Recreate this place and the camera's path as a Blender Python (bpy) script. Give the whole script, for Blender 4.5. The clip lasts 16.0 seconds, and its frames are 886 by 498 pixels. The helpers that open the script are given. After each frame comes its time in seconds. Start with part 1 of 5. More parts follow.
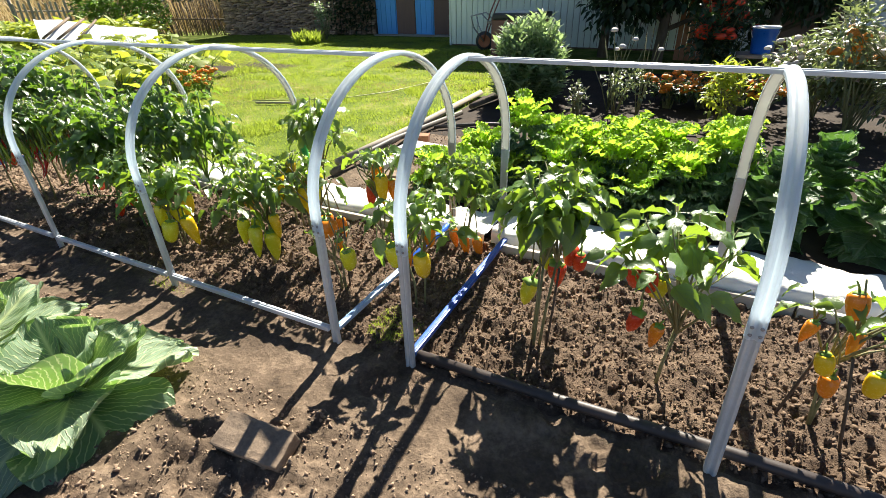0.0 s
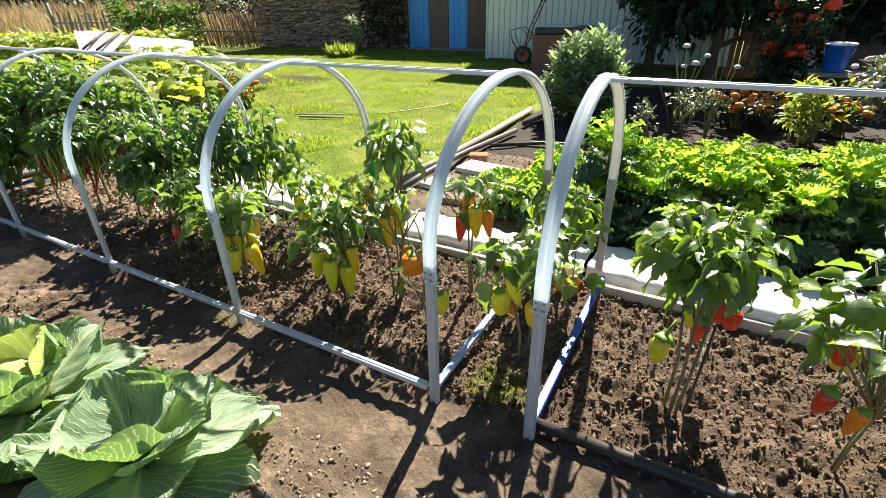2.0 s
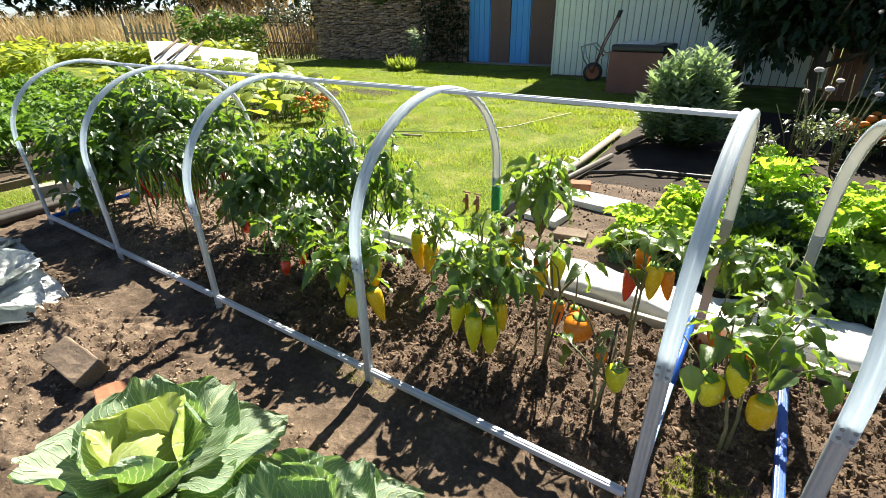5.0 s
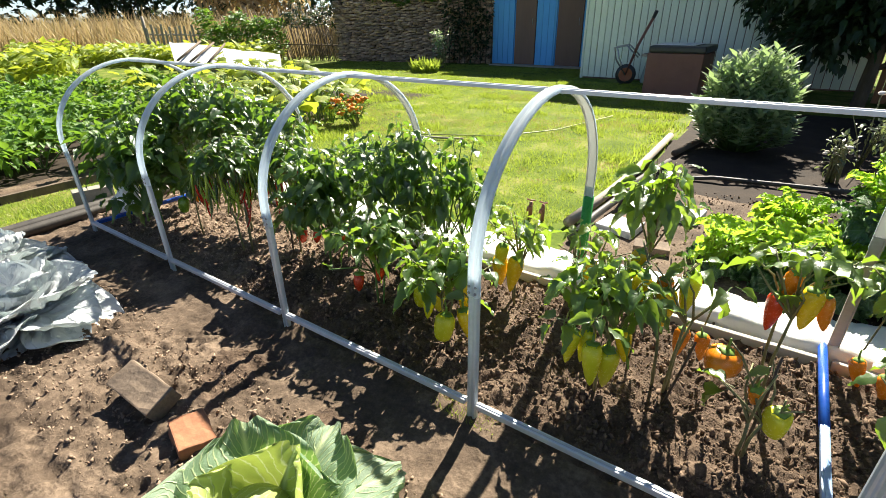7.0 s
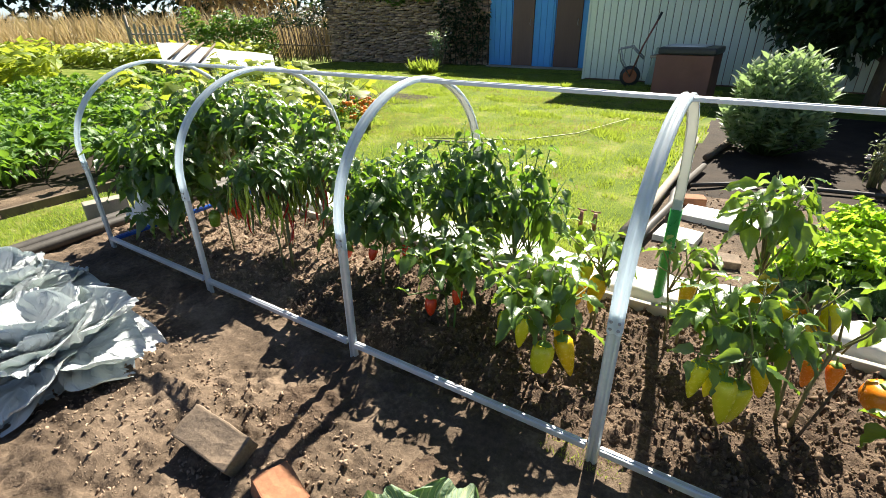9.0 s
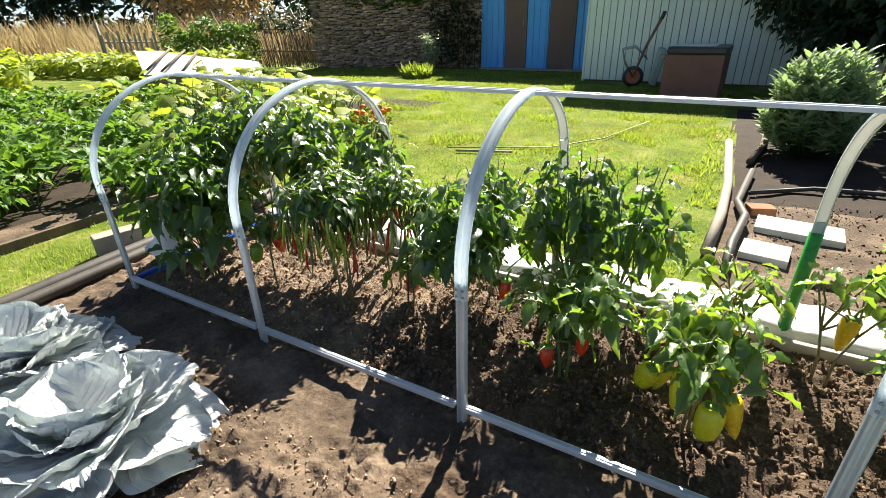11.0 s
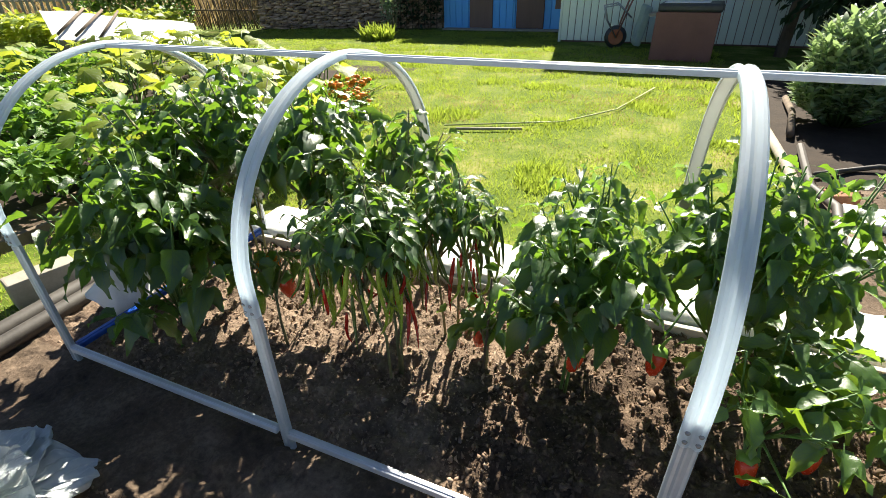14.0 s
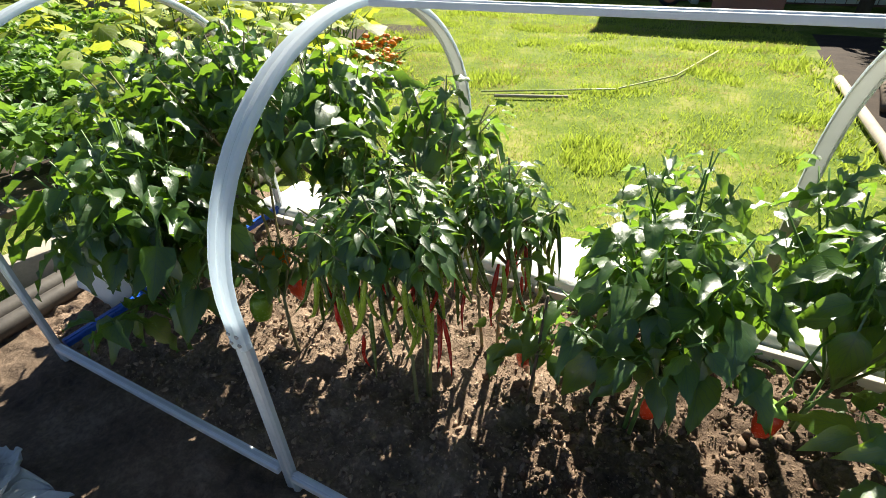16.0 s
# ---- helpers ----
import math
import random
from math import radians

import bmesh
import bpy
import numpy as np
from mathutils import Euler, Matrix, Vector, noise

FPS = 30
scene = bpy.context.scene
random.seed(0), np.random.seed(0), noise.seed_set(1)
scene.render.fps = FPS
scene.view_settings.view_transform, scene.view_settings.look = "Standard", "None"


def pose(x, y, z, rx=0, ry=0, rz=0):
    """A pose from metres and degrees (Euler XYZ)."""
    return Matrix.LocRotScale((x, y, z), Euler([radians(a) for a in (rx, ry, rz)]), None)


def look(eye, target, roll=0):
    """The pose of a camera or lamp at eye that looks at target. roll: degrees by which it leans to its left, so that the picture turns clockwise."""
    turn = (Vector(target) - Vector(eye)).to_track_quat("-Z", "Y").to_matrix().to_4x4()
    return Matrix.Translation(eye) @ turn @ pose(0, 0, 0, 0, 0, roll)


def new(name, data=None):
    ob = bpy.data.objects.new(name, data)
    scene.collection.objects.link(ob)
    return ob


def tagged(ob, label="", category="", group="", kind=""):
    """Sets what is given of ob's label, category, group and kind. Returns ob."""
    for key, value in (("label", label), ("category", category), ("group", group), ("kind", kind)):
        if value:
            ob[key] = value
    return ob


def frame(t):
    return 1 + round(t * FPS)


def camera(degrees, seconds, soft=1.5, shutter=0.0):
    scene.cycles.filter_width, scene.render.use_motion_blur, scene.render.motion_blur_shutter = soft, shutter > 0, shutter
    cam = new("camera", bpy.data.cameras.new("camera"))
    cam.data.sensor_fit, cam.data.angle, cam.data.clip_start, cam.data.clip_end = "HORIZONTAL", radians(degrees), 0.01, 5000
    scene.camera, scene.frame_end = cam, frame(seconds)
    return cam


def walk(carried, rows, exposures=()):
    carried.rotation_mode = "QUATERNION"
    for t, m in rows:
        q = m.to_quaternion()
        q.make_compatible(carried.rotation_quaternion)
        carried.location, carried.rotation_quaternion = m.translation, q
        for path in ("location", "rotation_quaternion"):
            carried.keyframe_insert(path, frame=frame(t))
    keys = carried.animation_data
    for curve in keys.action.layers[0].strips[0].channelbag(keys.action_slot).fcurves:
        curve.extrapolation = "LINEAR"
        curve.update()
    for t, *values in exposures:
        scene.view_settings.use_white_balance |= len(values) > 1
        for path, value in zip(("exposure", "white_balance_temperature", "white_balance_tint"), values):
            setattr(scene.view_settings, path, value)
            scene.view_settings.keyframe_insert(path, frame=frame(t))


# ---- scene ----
cam = camera(85.8, 16.0, soft=0.6)
PATH = [
    (0, (1.112, -1.142, 1.284), (0.301, 0.402, 0.306), -1.8),
    (0.5, (1.015, -1.183, 1.296), (0.199, 0.368, 0.332), -1.7),
    (1, (0.919, -1.18, 1.295), (0.096, 0.374, 0.343), -1.5),
    (1.5, (0.791, -1.127, 1.29), (-0.056, 0.422, 0.35), -1.5),
    (2, (0.66, -1.057, 1.276), (-0.217, 0.478, 0.341), -1.5),
    (2.5, (0.571, -1.007, 1.274), (-0.343, 0.507, 0.341), -1.6),
    (3, (0.488, -1.003, 1.282), (-0.455, 0.495, 0.352), -1.5),
    (3.5, (0.362, -1.025, 1.296), (-0.598, 0.471, 0.378), -1.5),
    (4, (0.262, -1.036, 1.315), (-0.709, 0.461, 0.411), -1.1),
    (6.5, (-0.244, -1.02, 1.287), (-1.288, 0.439, 0.404), -1.5),
    (7, (-0.352, -1.065, 1.278), (-1.388, 0.4, 0.394), -1.1),
    (7.5, (-0.456, -1.121, 1.287), (-1.476, 0.352, 0.399), -0.8),
    (8, (-0.544, -1.163, 1.294), (-1.548, 0.322, 0.408), -0.5),
    (8.5, (-0.644, -1.158, 1.295), (-1.629, 0.341, 0.41), -0.4),
    (9, (-0.808, -1.127, 1.278), (-1.787, 0.377, 0.395), -0.8),
    (9.5, (-0.949, -1.121, 1.285), (-1.91, 0.395, 0.403), -0.9),
    (10, (-1.079, -1.141, 1.296), (-2.028, 0.384, 0.417), -1.3),
    (10.2, (-1.15, -1.155, 1.293), (-2.09, 0.379, 0.421), -1.3),
    (12.3, (-1.784, -0.923, 1.265), (-2.605, 0.652, 0.344), -2.3),
    (12.5, (-1.846, -0.907, 1.261), (-2.642, 0.673, 0.327), -2.3),
    (13, (-2.018, -0.838, 1.256), (-2.768, 0.75, 0.298), -2.1),
    (13.5, (-2.119, -0.804, 1.272), (-2.828, 0.784, 0.284), -1.8),
    (14, (-2.164, -0.675, 1.24), (-2.87, 0.903, 0.234), -1.5),
    (14.5, (-2.193, -0.522, 1.205), (-2.924, 1.03, 0.178), -1.5),
    (15, (-2.219, -0.439, 1.182), (-2.979, 1.073, 0.116), -1.8),
    (15.5, (-2.267, -0.398, 1.178), (-3.041, 1.078, 0.073), -2.1),
    (16, (-2.331, -0.399, 1.168), (-3.111, 1.063, 0.047), -1.9),
]
walk(cam, [(t, look(eye, target, roll)) for t, eye, target, roll in PATH])

# ---- light ----
SUN_ELEVATION, SUN_FROM = 43.0, Vector((-0.16, 1.0, 0.0)).normalized()
world = bpy.data.worlds.new("world")
scene.world = world
world.use_nodes = True
wn = world.node_tree.nodes
sky = wn.new("ShaderNodeTexSky")
sky.sky_type, sky.sun_disc = "NISHITA", False
sky.sun_elevation = radians(SUN_ELEVATION)
sky.air_density, sky.dust_density = 0.52, 0.2
sky.sun_rotation = math.atan2(SUN_FROM.x, SUN_FROM.y)
wn["Background"].inputs["Strength"].default_value = 0.05
world.node_tree.links.new(sky.outputs["Color"], wn["Background"].inputs["Color"])
sun = new("sun", bpy.data.lights.new("sun", "SUN"))
sun.data.energy, sun.data.angle, sun.data.color = 5.0, radians(0.53), (1.0, 0.93, 0.80)
sun_eye = SUN_FROM * math.cos(radians(SUN_ELEVATION)) + Vector((0, 0, math.sin(radians(SUN_ELEVATION))))
sun.matrix_world = look(sun_eye * 30, (0, 0, 0))
scene.view_settings.exposure = 1.65

# ---- materials ----


def link(m, a, b):
    m.node_tree.links.new(a, b)


def node(m, kind, **values):
    n = m.node_tree.nodes.new(kind)
    for key, value in values.items():
        n.inputs[key].default_value = value
    return n


def maths(m, op, a, b=0.0, c=0.0):
    n = m.node_tree.nodes.new("ShaderNodeMath")
    n.operation = op
    for i, v in enumerate((a, b, c)):
        if hasattr(v, "links"):
            link(m, v, n.inputs[i])
        else:
            n.inputs[i].default_value = v
    return n.outputs[0]


def ramp(m, value, stops):
    n = m.node_tree.nodes.new("ShaderNodeValToRGB")
    e = n.color_ramp.elements
    while len(e) < len(stops):
        e.new(0.5)
    for el, (p, c) in zip(e, stops):
        el.position, el.color = p, (*c, 1)
    link(m, value, n.inputs[0])
    return n.outputs[0]


def blend(m, how, fac, a, b):
    n = m.node_tree.nodes.new("ShaderNodeMix")
    n.data_type, n.blend_type = "RGBA", how
    for i, v in ((0, fac), (6, a), (7, b)):
        if hasattr(v, "links"):
            link(m, v, n.inputs[i])
        else:
            n.inputs[i].default_value = v if i == 0 else (*v, 1)
    return n.outputs[2]


def texco(m, stretch=(1, 1, 1), which="Object"):
    t = m.node_tree.nodes.new("ShaderNodeTexCoord")
    mp = m.node_tree.nodes.new("ShaderNodeMapping")
    mp.inputs["Scale"].default_value = stretch
    link(m, t.outputs[which], mp.inputs[0])
    return mp.outputs[0]


def grain(m, vec, scale, detail=4, rough=0.6):
    n = node(m, "ShaderNodeTexNoise", Scale=scale, Detail=detail, Roughness=rough)
    link(m, vec, n.inputs["Vector"])
    return n.outputs["Fac"]


def surface(name, colors, scale=8.0, fine=60.0, rough=0.6, bump=0.3, metal=0.0, stretch=(1, 1, 1), vary=0.12, spec=0.5, depth=0.004):
    """A surface with a broad and a fine variation, a slight difference from piece to piece, and relief."""
    m = bpy.data.materials.new(name)
    m.use_nodes = True
    p = m.node_tree.nodes["Principled BSDF"]
    vec = texco(m, stretch)
    broad, small = grain(m, vec, scale), grain(m, vec, fine, 5, 0.7)
    both = maths(m, "ADD", maths(m, "MULTIPLY", broad, 0.6), maths(m, "MULTIPLY", small, 0.4))
    k = len(colors) - 1
    col = ramp(m, both, [(0.3 + 0.4 * i / max(k, 1), c) for i, c in enumerate(colors)])
    info = m.node_tree.nodes.new("ShaderNodeObjectInfo")
    geo = m.node_tree.nodes.new("ShaderNodeNewGeometry")
    rnd = maths(m, "FRACT", maths(m, "ADD", info.outputs["Random"], geo.outputs["Random Per Island"]))
    hsv = node(m, "ShaderNodeHueSaturation")
    link(m, maths(m, "MULTIPLY_ADD", rnd, vary * 2, 1 - vary), hsv.inputs["Value"])
    link(m, col, hsv.inputs["Color"])
    link(m, hsv.outputs[0], p.inputs["Base Color"])
    link(m, maths(m, "MULTIPLY_ADD", small, 0.25, rough - 0.12), p.inputs["Roughness"])
    p.inputs["Metallic"].default_value = metal
    p.inputs["Specular IOR Level"].default_value = spec
    b = node(m, "ShaderNodeBump", Strength=bump, Distance=depth)
    link(m, both, b.inputs["Height"])
    link(m, b.outputs[0], p.inputs["Normal"])
    return m


def leafy(name, dark, light, glow, rough=0.38, veins=0.0, vein=(0.5, 0.6, 0.35), through_light=0.32, hue=0.03, spec=0.5, bump=0.5, fan=0.9, thin=9.0):
    """A leaf: green that differs from leaf to leaf, a pale midrib and side veins, gloss, and light shining through."""
    m = bpy.data.materials.new(name)
    m.use_nodes = True
    p = m.node_tree.nodes["Principled BSDF"]
    info = m.node_tree.nodes.new("ShaderNodeObjectInfo")
    geo = m.node_tree.nodes.new("ShaderNodeNewGeometry")
    rnd = maths(m, "FRACT", maths(m, "ADD", info.outputs["Random"], geo.outputs["Random Per Island"]))
    vec = texco(m)
    patch = grain(m, vec, 14.0, 3)
    mix = maths(m, "MULTIPLY_ADD", patch, 0.5, maths(m, "MULTIPLY", rnd, 0.5))
    col = ramp(m, mix, [(0.2, dark), (0.8, light)])
    height = grain(m, vec, 90.0, 3)
    uv = m.node_tree.nodes.new("ShaderNodeSeparateXYZ")
    t = m.node_tree.nodes.new("ShaderNodeTexCoord")
    link(m, t.outputs["UV"], uv.inputs[0])
    u = maths(m, "ABSOLUTE", maths(m, "SUBTRACT", uv.outputs[0], 0.5))
    v = uv.outputs[1]
    rib = maths(m, "SMOOTH_MIN", 1.0, maths(m, "MAXIMUM", 0.0, maths(m, "SUBTRACT", 1.0, maths(m, "MULTIPLY", u, 26.0))), 0.1)
    mask = rib
    if veins:
        wob = maths(m, "MULTIPLY", grain(m, vec, 9.0, 2), 0.12)
        phase = maths(m, "FRACT", maths(m, "MULTIPLY", maths(m, "ADD", maths(m, "SUBTRACT", v, maths(m, "MULTIPLY", u, fan)), wob), veins))
        line = maths(m, "MAXIMUM", 0.0, maths(m, "SUBTRACT", 1.0, maths(m, "MULTIPLY", maths(m, "ABSOLUTE", maths(m, "SUBTRACT", phase, 0.5)), thin)))
        mask = maths(m, "MAXIMUM", rib, line)
    col = blend(m, "MIX", maths(m, "MULTIPLY", mask, 0.75), col, vein)
    link(m, col, p.inputs["Base Color"])
    p.inputs["Specular IOR Level"].default_value = spec
    link(m, maths(m, "MULTIPLY_ADD", patch, 0.2, rough - 0.1), p.inputs["Roughness"])
    b = node(m, "ShaderNodeBump", Strength=bump, Distance=0.003)
    link(m, maths(m, "ADD", height, mask), b.inputs["Height"])
    link(m, b.outputs[0], p.inputs["Normal"])
    tr = node(m, "ShaderNodeBsdfTranslucent")
    link(m, blend(m, "MIX", maths(m, "MULTIPLY", mask, 0.7), glow, tuple(min(1.0, c * 1.25) for c in vein)), tr.inputs["Color"])
    ms = node(m, "ShaderNodeMixShader", Fac=through_light)
    link(m, p.outputs[0], ms.inputs[1])
    link(m, tr.outputs[0], ms.inputs[2])
    link(m, ms.outputs[0], m.node_tree.nodes["Material Output"].inputs["Surface"])
    return m


SOIL = surface("soil", [(0.026, 0.017, 0.012), (0.115, 0.078, 0.053), (0.26, 0.185, 0.126)], 7, 75, 0.9, 1.0, depth=0.03, spec=0.2)
SOIL_DRY = surface("dry_soil", [(0.06, 0.041, 0.029), (0.21, 0.15, 0.104), (0.42, 0.31, 0.22)], 7, 75, 0.9, 1.0, depth=0.03, spec=0.2)
SOIL_PATH = surface("trodden_soil", [(0.036, 0.025, 0.018), (0.125, 0.09, 0.062), (0.31, 0.228, 0.16)], 4, 55, 0.9, 1.0, depth=0.02, spec=0.2)
DARK_SOIL = surface("dark_soil", [(0.02, 0.015, 0.011), (0.06, 0.043, 0.03)], 5, 50, 0.9, 0.8, depth=0.012, spec=0.2)
TURF = surface("turf", [(0.035, 0.065, 0.008), (0.115, 0.165, 0.02), (0.36, 0.31, 0.12)], 2.6, 30, 0.9, 0.8, depth=0.01, spec=0.1)
CLOD = surface("clods", [(0.06, 0.041, 0.028), (0.26, 0.183, 0.126)], 40, 200, 0.95, 0.6, vary=0.25, spec=0.15)
CLOD_DRY = surface("dry_clods", [(0.14, 0.098, 0.068), (0.44, 0.325, 0.23)], 40, 200, 0.95, 0.6, vary=0.25, spec=0.15)
PLASTIC = leafy("white_plastic_profile", (0.80, 0.86, 0.89), (0.90, 0.93, 0.94), (0.78, 0.86, 0.92), 0.25, 0, (0.86, 0.90, 0.92), 0.6, bump=0.03)
# the same white plastic, greyed and less translucent to paint in its shade
PLASTIC_SHADE = leafy("shade_painted_plastic", (0.40, 0.39, 0.34), (0.56, 0.54, 0.47), (0.55, 0.53, 0.46), 0.5, 0, (0.5, 0.48, 0.42), 0.28, bump=0.05)
PLASTIC_BAR = surface("white_plastic_profile", [(0.60, 0.66, 0.70), (0.74, 0.78, 0.80)], 5, 60, 0.33, 0.06, stretch=(1, 1, 0.4))
GALV = surface("galvanised_steel", [(0.46, 0.52, 0.56), (0.62, 0.67, 0.71)], 12, 90, 0.4, 0.1, metal=0.3)
BAR = surface("painted_metal_bar", [(0.52, 0.56, 0.62), (0.68, 0.71, 0.75)], 8, 80, 0.4, 0.1, metal=0.2)
BLUE_BAR = surface("blue_tape", [(0.005, 0.05, 0.32), (0.02, 0.11, 0.5)], 14, 60, 0.3, 0.2)
BROWN_PIPE = surface("brown_pipe", [(0.028, 0.021, 0.019), (0.06, 0.047, 0.042)], 8, 60, 0.5, 0.15)
BLACK_PIPE = surface("black_pipe", [(0.03, 0.026, 0.022), (0.10, 0.088, 0.072)], 8, 60, 0.6, 0.2)
GREEN_SLEEVE = surface("green_sleeve", [(0.02, 0.22, 0.03), (0.06, 0.40, 0.07)], 10, 60, 0.3, 0.1)
SCREW = surface("screw_steel", [(0.3, 0.3, 0.3), (0.5, 0.5, 0.5)], 20, 90, 0.35, 0.1, metal=0.9)
FILM = surface("white_film", [(0.72, 0.72, 0.68), (0.86, 0.86, 0.83)], 4, 22, 0.4, 0.5, depth=0.02)
BOARD = surface("weathered_board", [(0.24, 0.20, 0.15), (0.42, 0.37, 0.30)], 6, 60, 0.8, 0.5, stretch=(0.2, 1, 1))
BOARD_PALE = surface("pale_board", [(0.36, 0.33, 0.27), (0.56, 0.53, 0.46)], 6, 60, 0.8, 0.4, stretch=(0.2, 1, 1))
PALE_BLUE = surface("pale_blue_tape", [(0.10, 0.26, 0.56), (0.42, 0.52, 0.66)], 7, 40, 0.3, 0.2)
BRICK = surface("sooty_brick", [(0.10, 0.075, 0.055), (0.30, 0.22, 0.15)], 10, 80, 0.9, 0.8, depth=0.006)
BRICK_RED = surface("orange_brick", [(0.20, 0.085, 0.045), (0.44, 0.20, 0.10)], 14, 80, 0.9, 0.6, depth=0.005)
CONCRETE = surface("concrete", [(0.26, 0.23, 0.18), (0.42, 0.38, 0.31)], 8, 90, 0.9, 0.5)
STEM = surface("pepper_stem", [(0.10, 0.12, 0.04), (0.28, 0.25, 0.12)], 20, 120, 0.7, 0.4)
TWIG = surface("green_twig", [(0.07, 0.16, 0.03), (0.13, 0.24, 0.05)], 20, 120, 0.5, 0.2)
BARK = surface("bark", [(0.07, 0.05, 0.035), (0.20, 0.15, 0.10)], 8, 50, 0.9, 0.8, stretch=(1, 1, 0.3))
STAKE = surface("dark_stake", [(0.05, 0.035, 0.025), (0.12, 0.09, 0.06)], 10, 60, 0.8, 0.4)
LEAF = leafy("pepper_leaf", (0.026, 0.07, 0.014), (0.09, 0.18, 0.032), (0.37, 0.56, 0.035), 0.34, 6, (0.11, 0.20, 0.05), 0.37, spec=1.0, bump=0.2)
LEAF_DARK = leafy("dark_pepper_leaf", (0.014, 0.042, 0.012), (0.055, 0.12, 0.024), (0.26, 0.47, 0.03), 0.34, 6, (0.06, 0.13, 0.04), 0.35, spec=1.0, bump=0.2)
CABBAGE = leafy("cabbage_leaf", (0.13, 0.23, 0.12), (0.36, 0.46, 0.33), (0.26, 0.46, 0.07), 0.40, 11, (0.74, 0.82, 0.42), 0.32, bump=0.9, fan=1.7, thin=7)
CABBAGE_BLUE = leafy("blue_cabbage_leaf", (0.54, 0.59, 0.61), (0.78, 0.80, 0.81), (0.36, 0.46, 0.42), 0.5, 8, (0.72, 0.76, 0.76), 0.15, bump=1.0, fan=1.3, thin=8, spec=0.35)
CABBAGE_HEAD = leafy("cabbage_heart", (0.36, 0.46, 0.10), (0.50, 0.56, 0.20), (0.5, 0.6, 0.1), 0.4, 8, (0.62, 0.68, 0.42), 0.25, bump=0.6)
KALE = leafy("curly_kale_leaf", (0.14, 0.27, 0.02), (0.36, 0.52, 0.06), (0.52, 0.78, 0.05), 0.45, 5, (0.34, 0.46, 0.18), 0.5)
KALE_DARK = leafy("kale_leaf", (0.035, 0.085, 0.03), (0.12, 0.21, 0.09), (0.16, 0.34, 0.04), 0.42, 5, (0.20, 0.29, 0.15), 0.28)
SQUASH = leafy("squash_leaf", (0.08, 0.17, 0.014), (0.32, 0.37, 0.035), (0.54, 0.62, 0.045), 0.5, 5, (0.36, 0.4, 0.12), 0.42)
GREENS = leafy("low_greens_leaf", (0.04, 0.11, 0.012), (0.13, 0.26, 0.025), (0.26, 0.46, 0.03), 0.45, 5, (0.16, 0.28, 0.08), 0.36)
SAGE = leafy("grey_green_leaf", (0.12, 0.19, 0.09), (0.36, 0.44, 0.28), (0.34, 0.48, 0.17), 0.42, 0, (0.34, 0.42, 0.27), 0.40)
TREE = leafy("tree_leaf", (0.012, 0.028, 0.012), (0.035, 0.07, 0.022), (0.06, 0.13, 0.02), 0.42, 0, (0.05, 0.09, 0.03), 0.2)
ROSE = leafy("rose_leaf", (0.035, 0.07, 0.025), (0.20, 0.23, 0.13), (0.3, 0.38, 0.12), 0.28, 0, (0.15, 0.17, 0.1), 0.3, spec=1.0)
GRASS = leafy("grass_blade", (0.10, 0.17, 0.018), (0.36, 0.41, 0.07), (0.44, 0.55, 0.06), 0.5, 0, (0.3, 0.38, 0.06), 0.45, bump=0.1)
REED = leafy("dry_reed", (0.30, 0.22, 0.10), (0.52, 0.40, 0.20), (0.5, 0.38, 0.18), 0.7, 0, (0.5, 0.4, 0.2), 0.3, bump=0.1)
FRUIT = {
    "yellow": surface("yellow_pepper", [(0.74, 0.45, 0.008), (0.82, 0.58, 0.02)], 18, 90, 0.25, 0.04, vary=0.06),
    "lime": surface("lime_pepper", [(0.60, 0.56, 0.015), (0.74, 0.68, 0.03)], 18, 90, 0.25, 0.04, vary=0.06),
    "green": surface("green_pepper", [(0.10, 0.20, 0.015), (0.26, 0.36, 0.03)], 18, 90, 0.25, 0.04, vary=0.06),
    "orange": surface("orange_pepper", [(0.74, 0.17, 0.010), (0.82, 0.29, 0.015)], 18, 90, 0.25, 0.04, vary=0.06),
    "red": surface("red_pepper", [(0.52, 0.03, 0.010), (0.70, 0.07, 0.015)], 18, 90, 0.25, 0.04, vary=0.06),
}
CHILI_SKIN = {
    "lime": surface("lime_chili", [(0.16, 0.27, 0.02), (0.34, 0.43, 0.04)], 18, 90, 0.28, 0.05, vary=0.15),
    "green": surface("dark_chili", [(0.025, 0.05, 0.012), (0.10, 0.16, 0.02)], 18, 90, 0.28, 0.05, vary=0.3),
    "red": surface("red_chili", [(0.30, 0.012, 0.008), (0.56, 0.035, 0.02)], 18, 90, 0.25, 0.05, vary=0.15),
}
CALYX = surface("fruit_stalk", [(0.10, 0.20, 0.02), (0.2, 0.32, 0.05)], 20, 90, 0.5, 0.2)
BLUE_PAINT = surface("blue_paint", [(0.08, 0.38, 0.80), (0.14, 0.48, 0.88)], 2, 30, 0.55, 0.2, stretch=(1, 1, 0.2))
BROWN_PAINT = surface("brown_paint", [(0.15, 0.085, 0.06), (0.22, 0.13, 0.09)], 2, 30, 0.6, 0.3, stretch=(1, 1, 0.15))
MINT = surface("mint_paint", [(0.76, 0.84, 0.70), (0.85, 0.90, 0.79)], 2, 30, 0.6, 0.25, stretch=(1, 1, 0.1), vary=0.05)
ROOFING = surface("grey_roofing", [(0.16, 0.16, 0.16), (0.27, 0.27, 0.26)], 3, 30, 0.8, 0.3)
FIREWOOD = surface("split_wood", [(0.16, 0.10, 0.065), (0.40, 0.28, 0.19), (0.62, 0.50, 0.36)], 12, 70, 0.9, 0.6, vary=0.45)
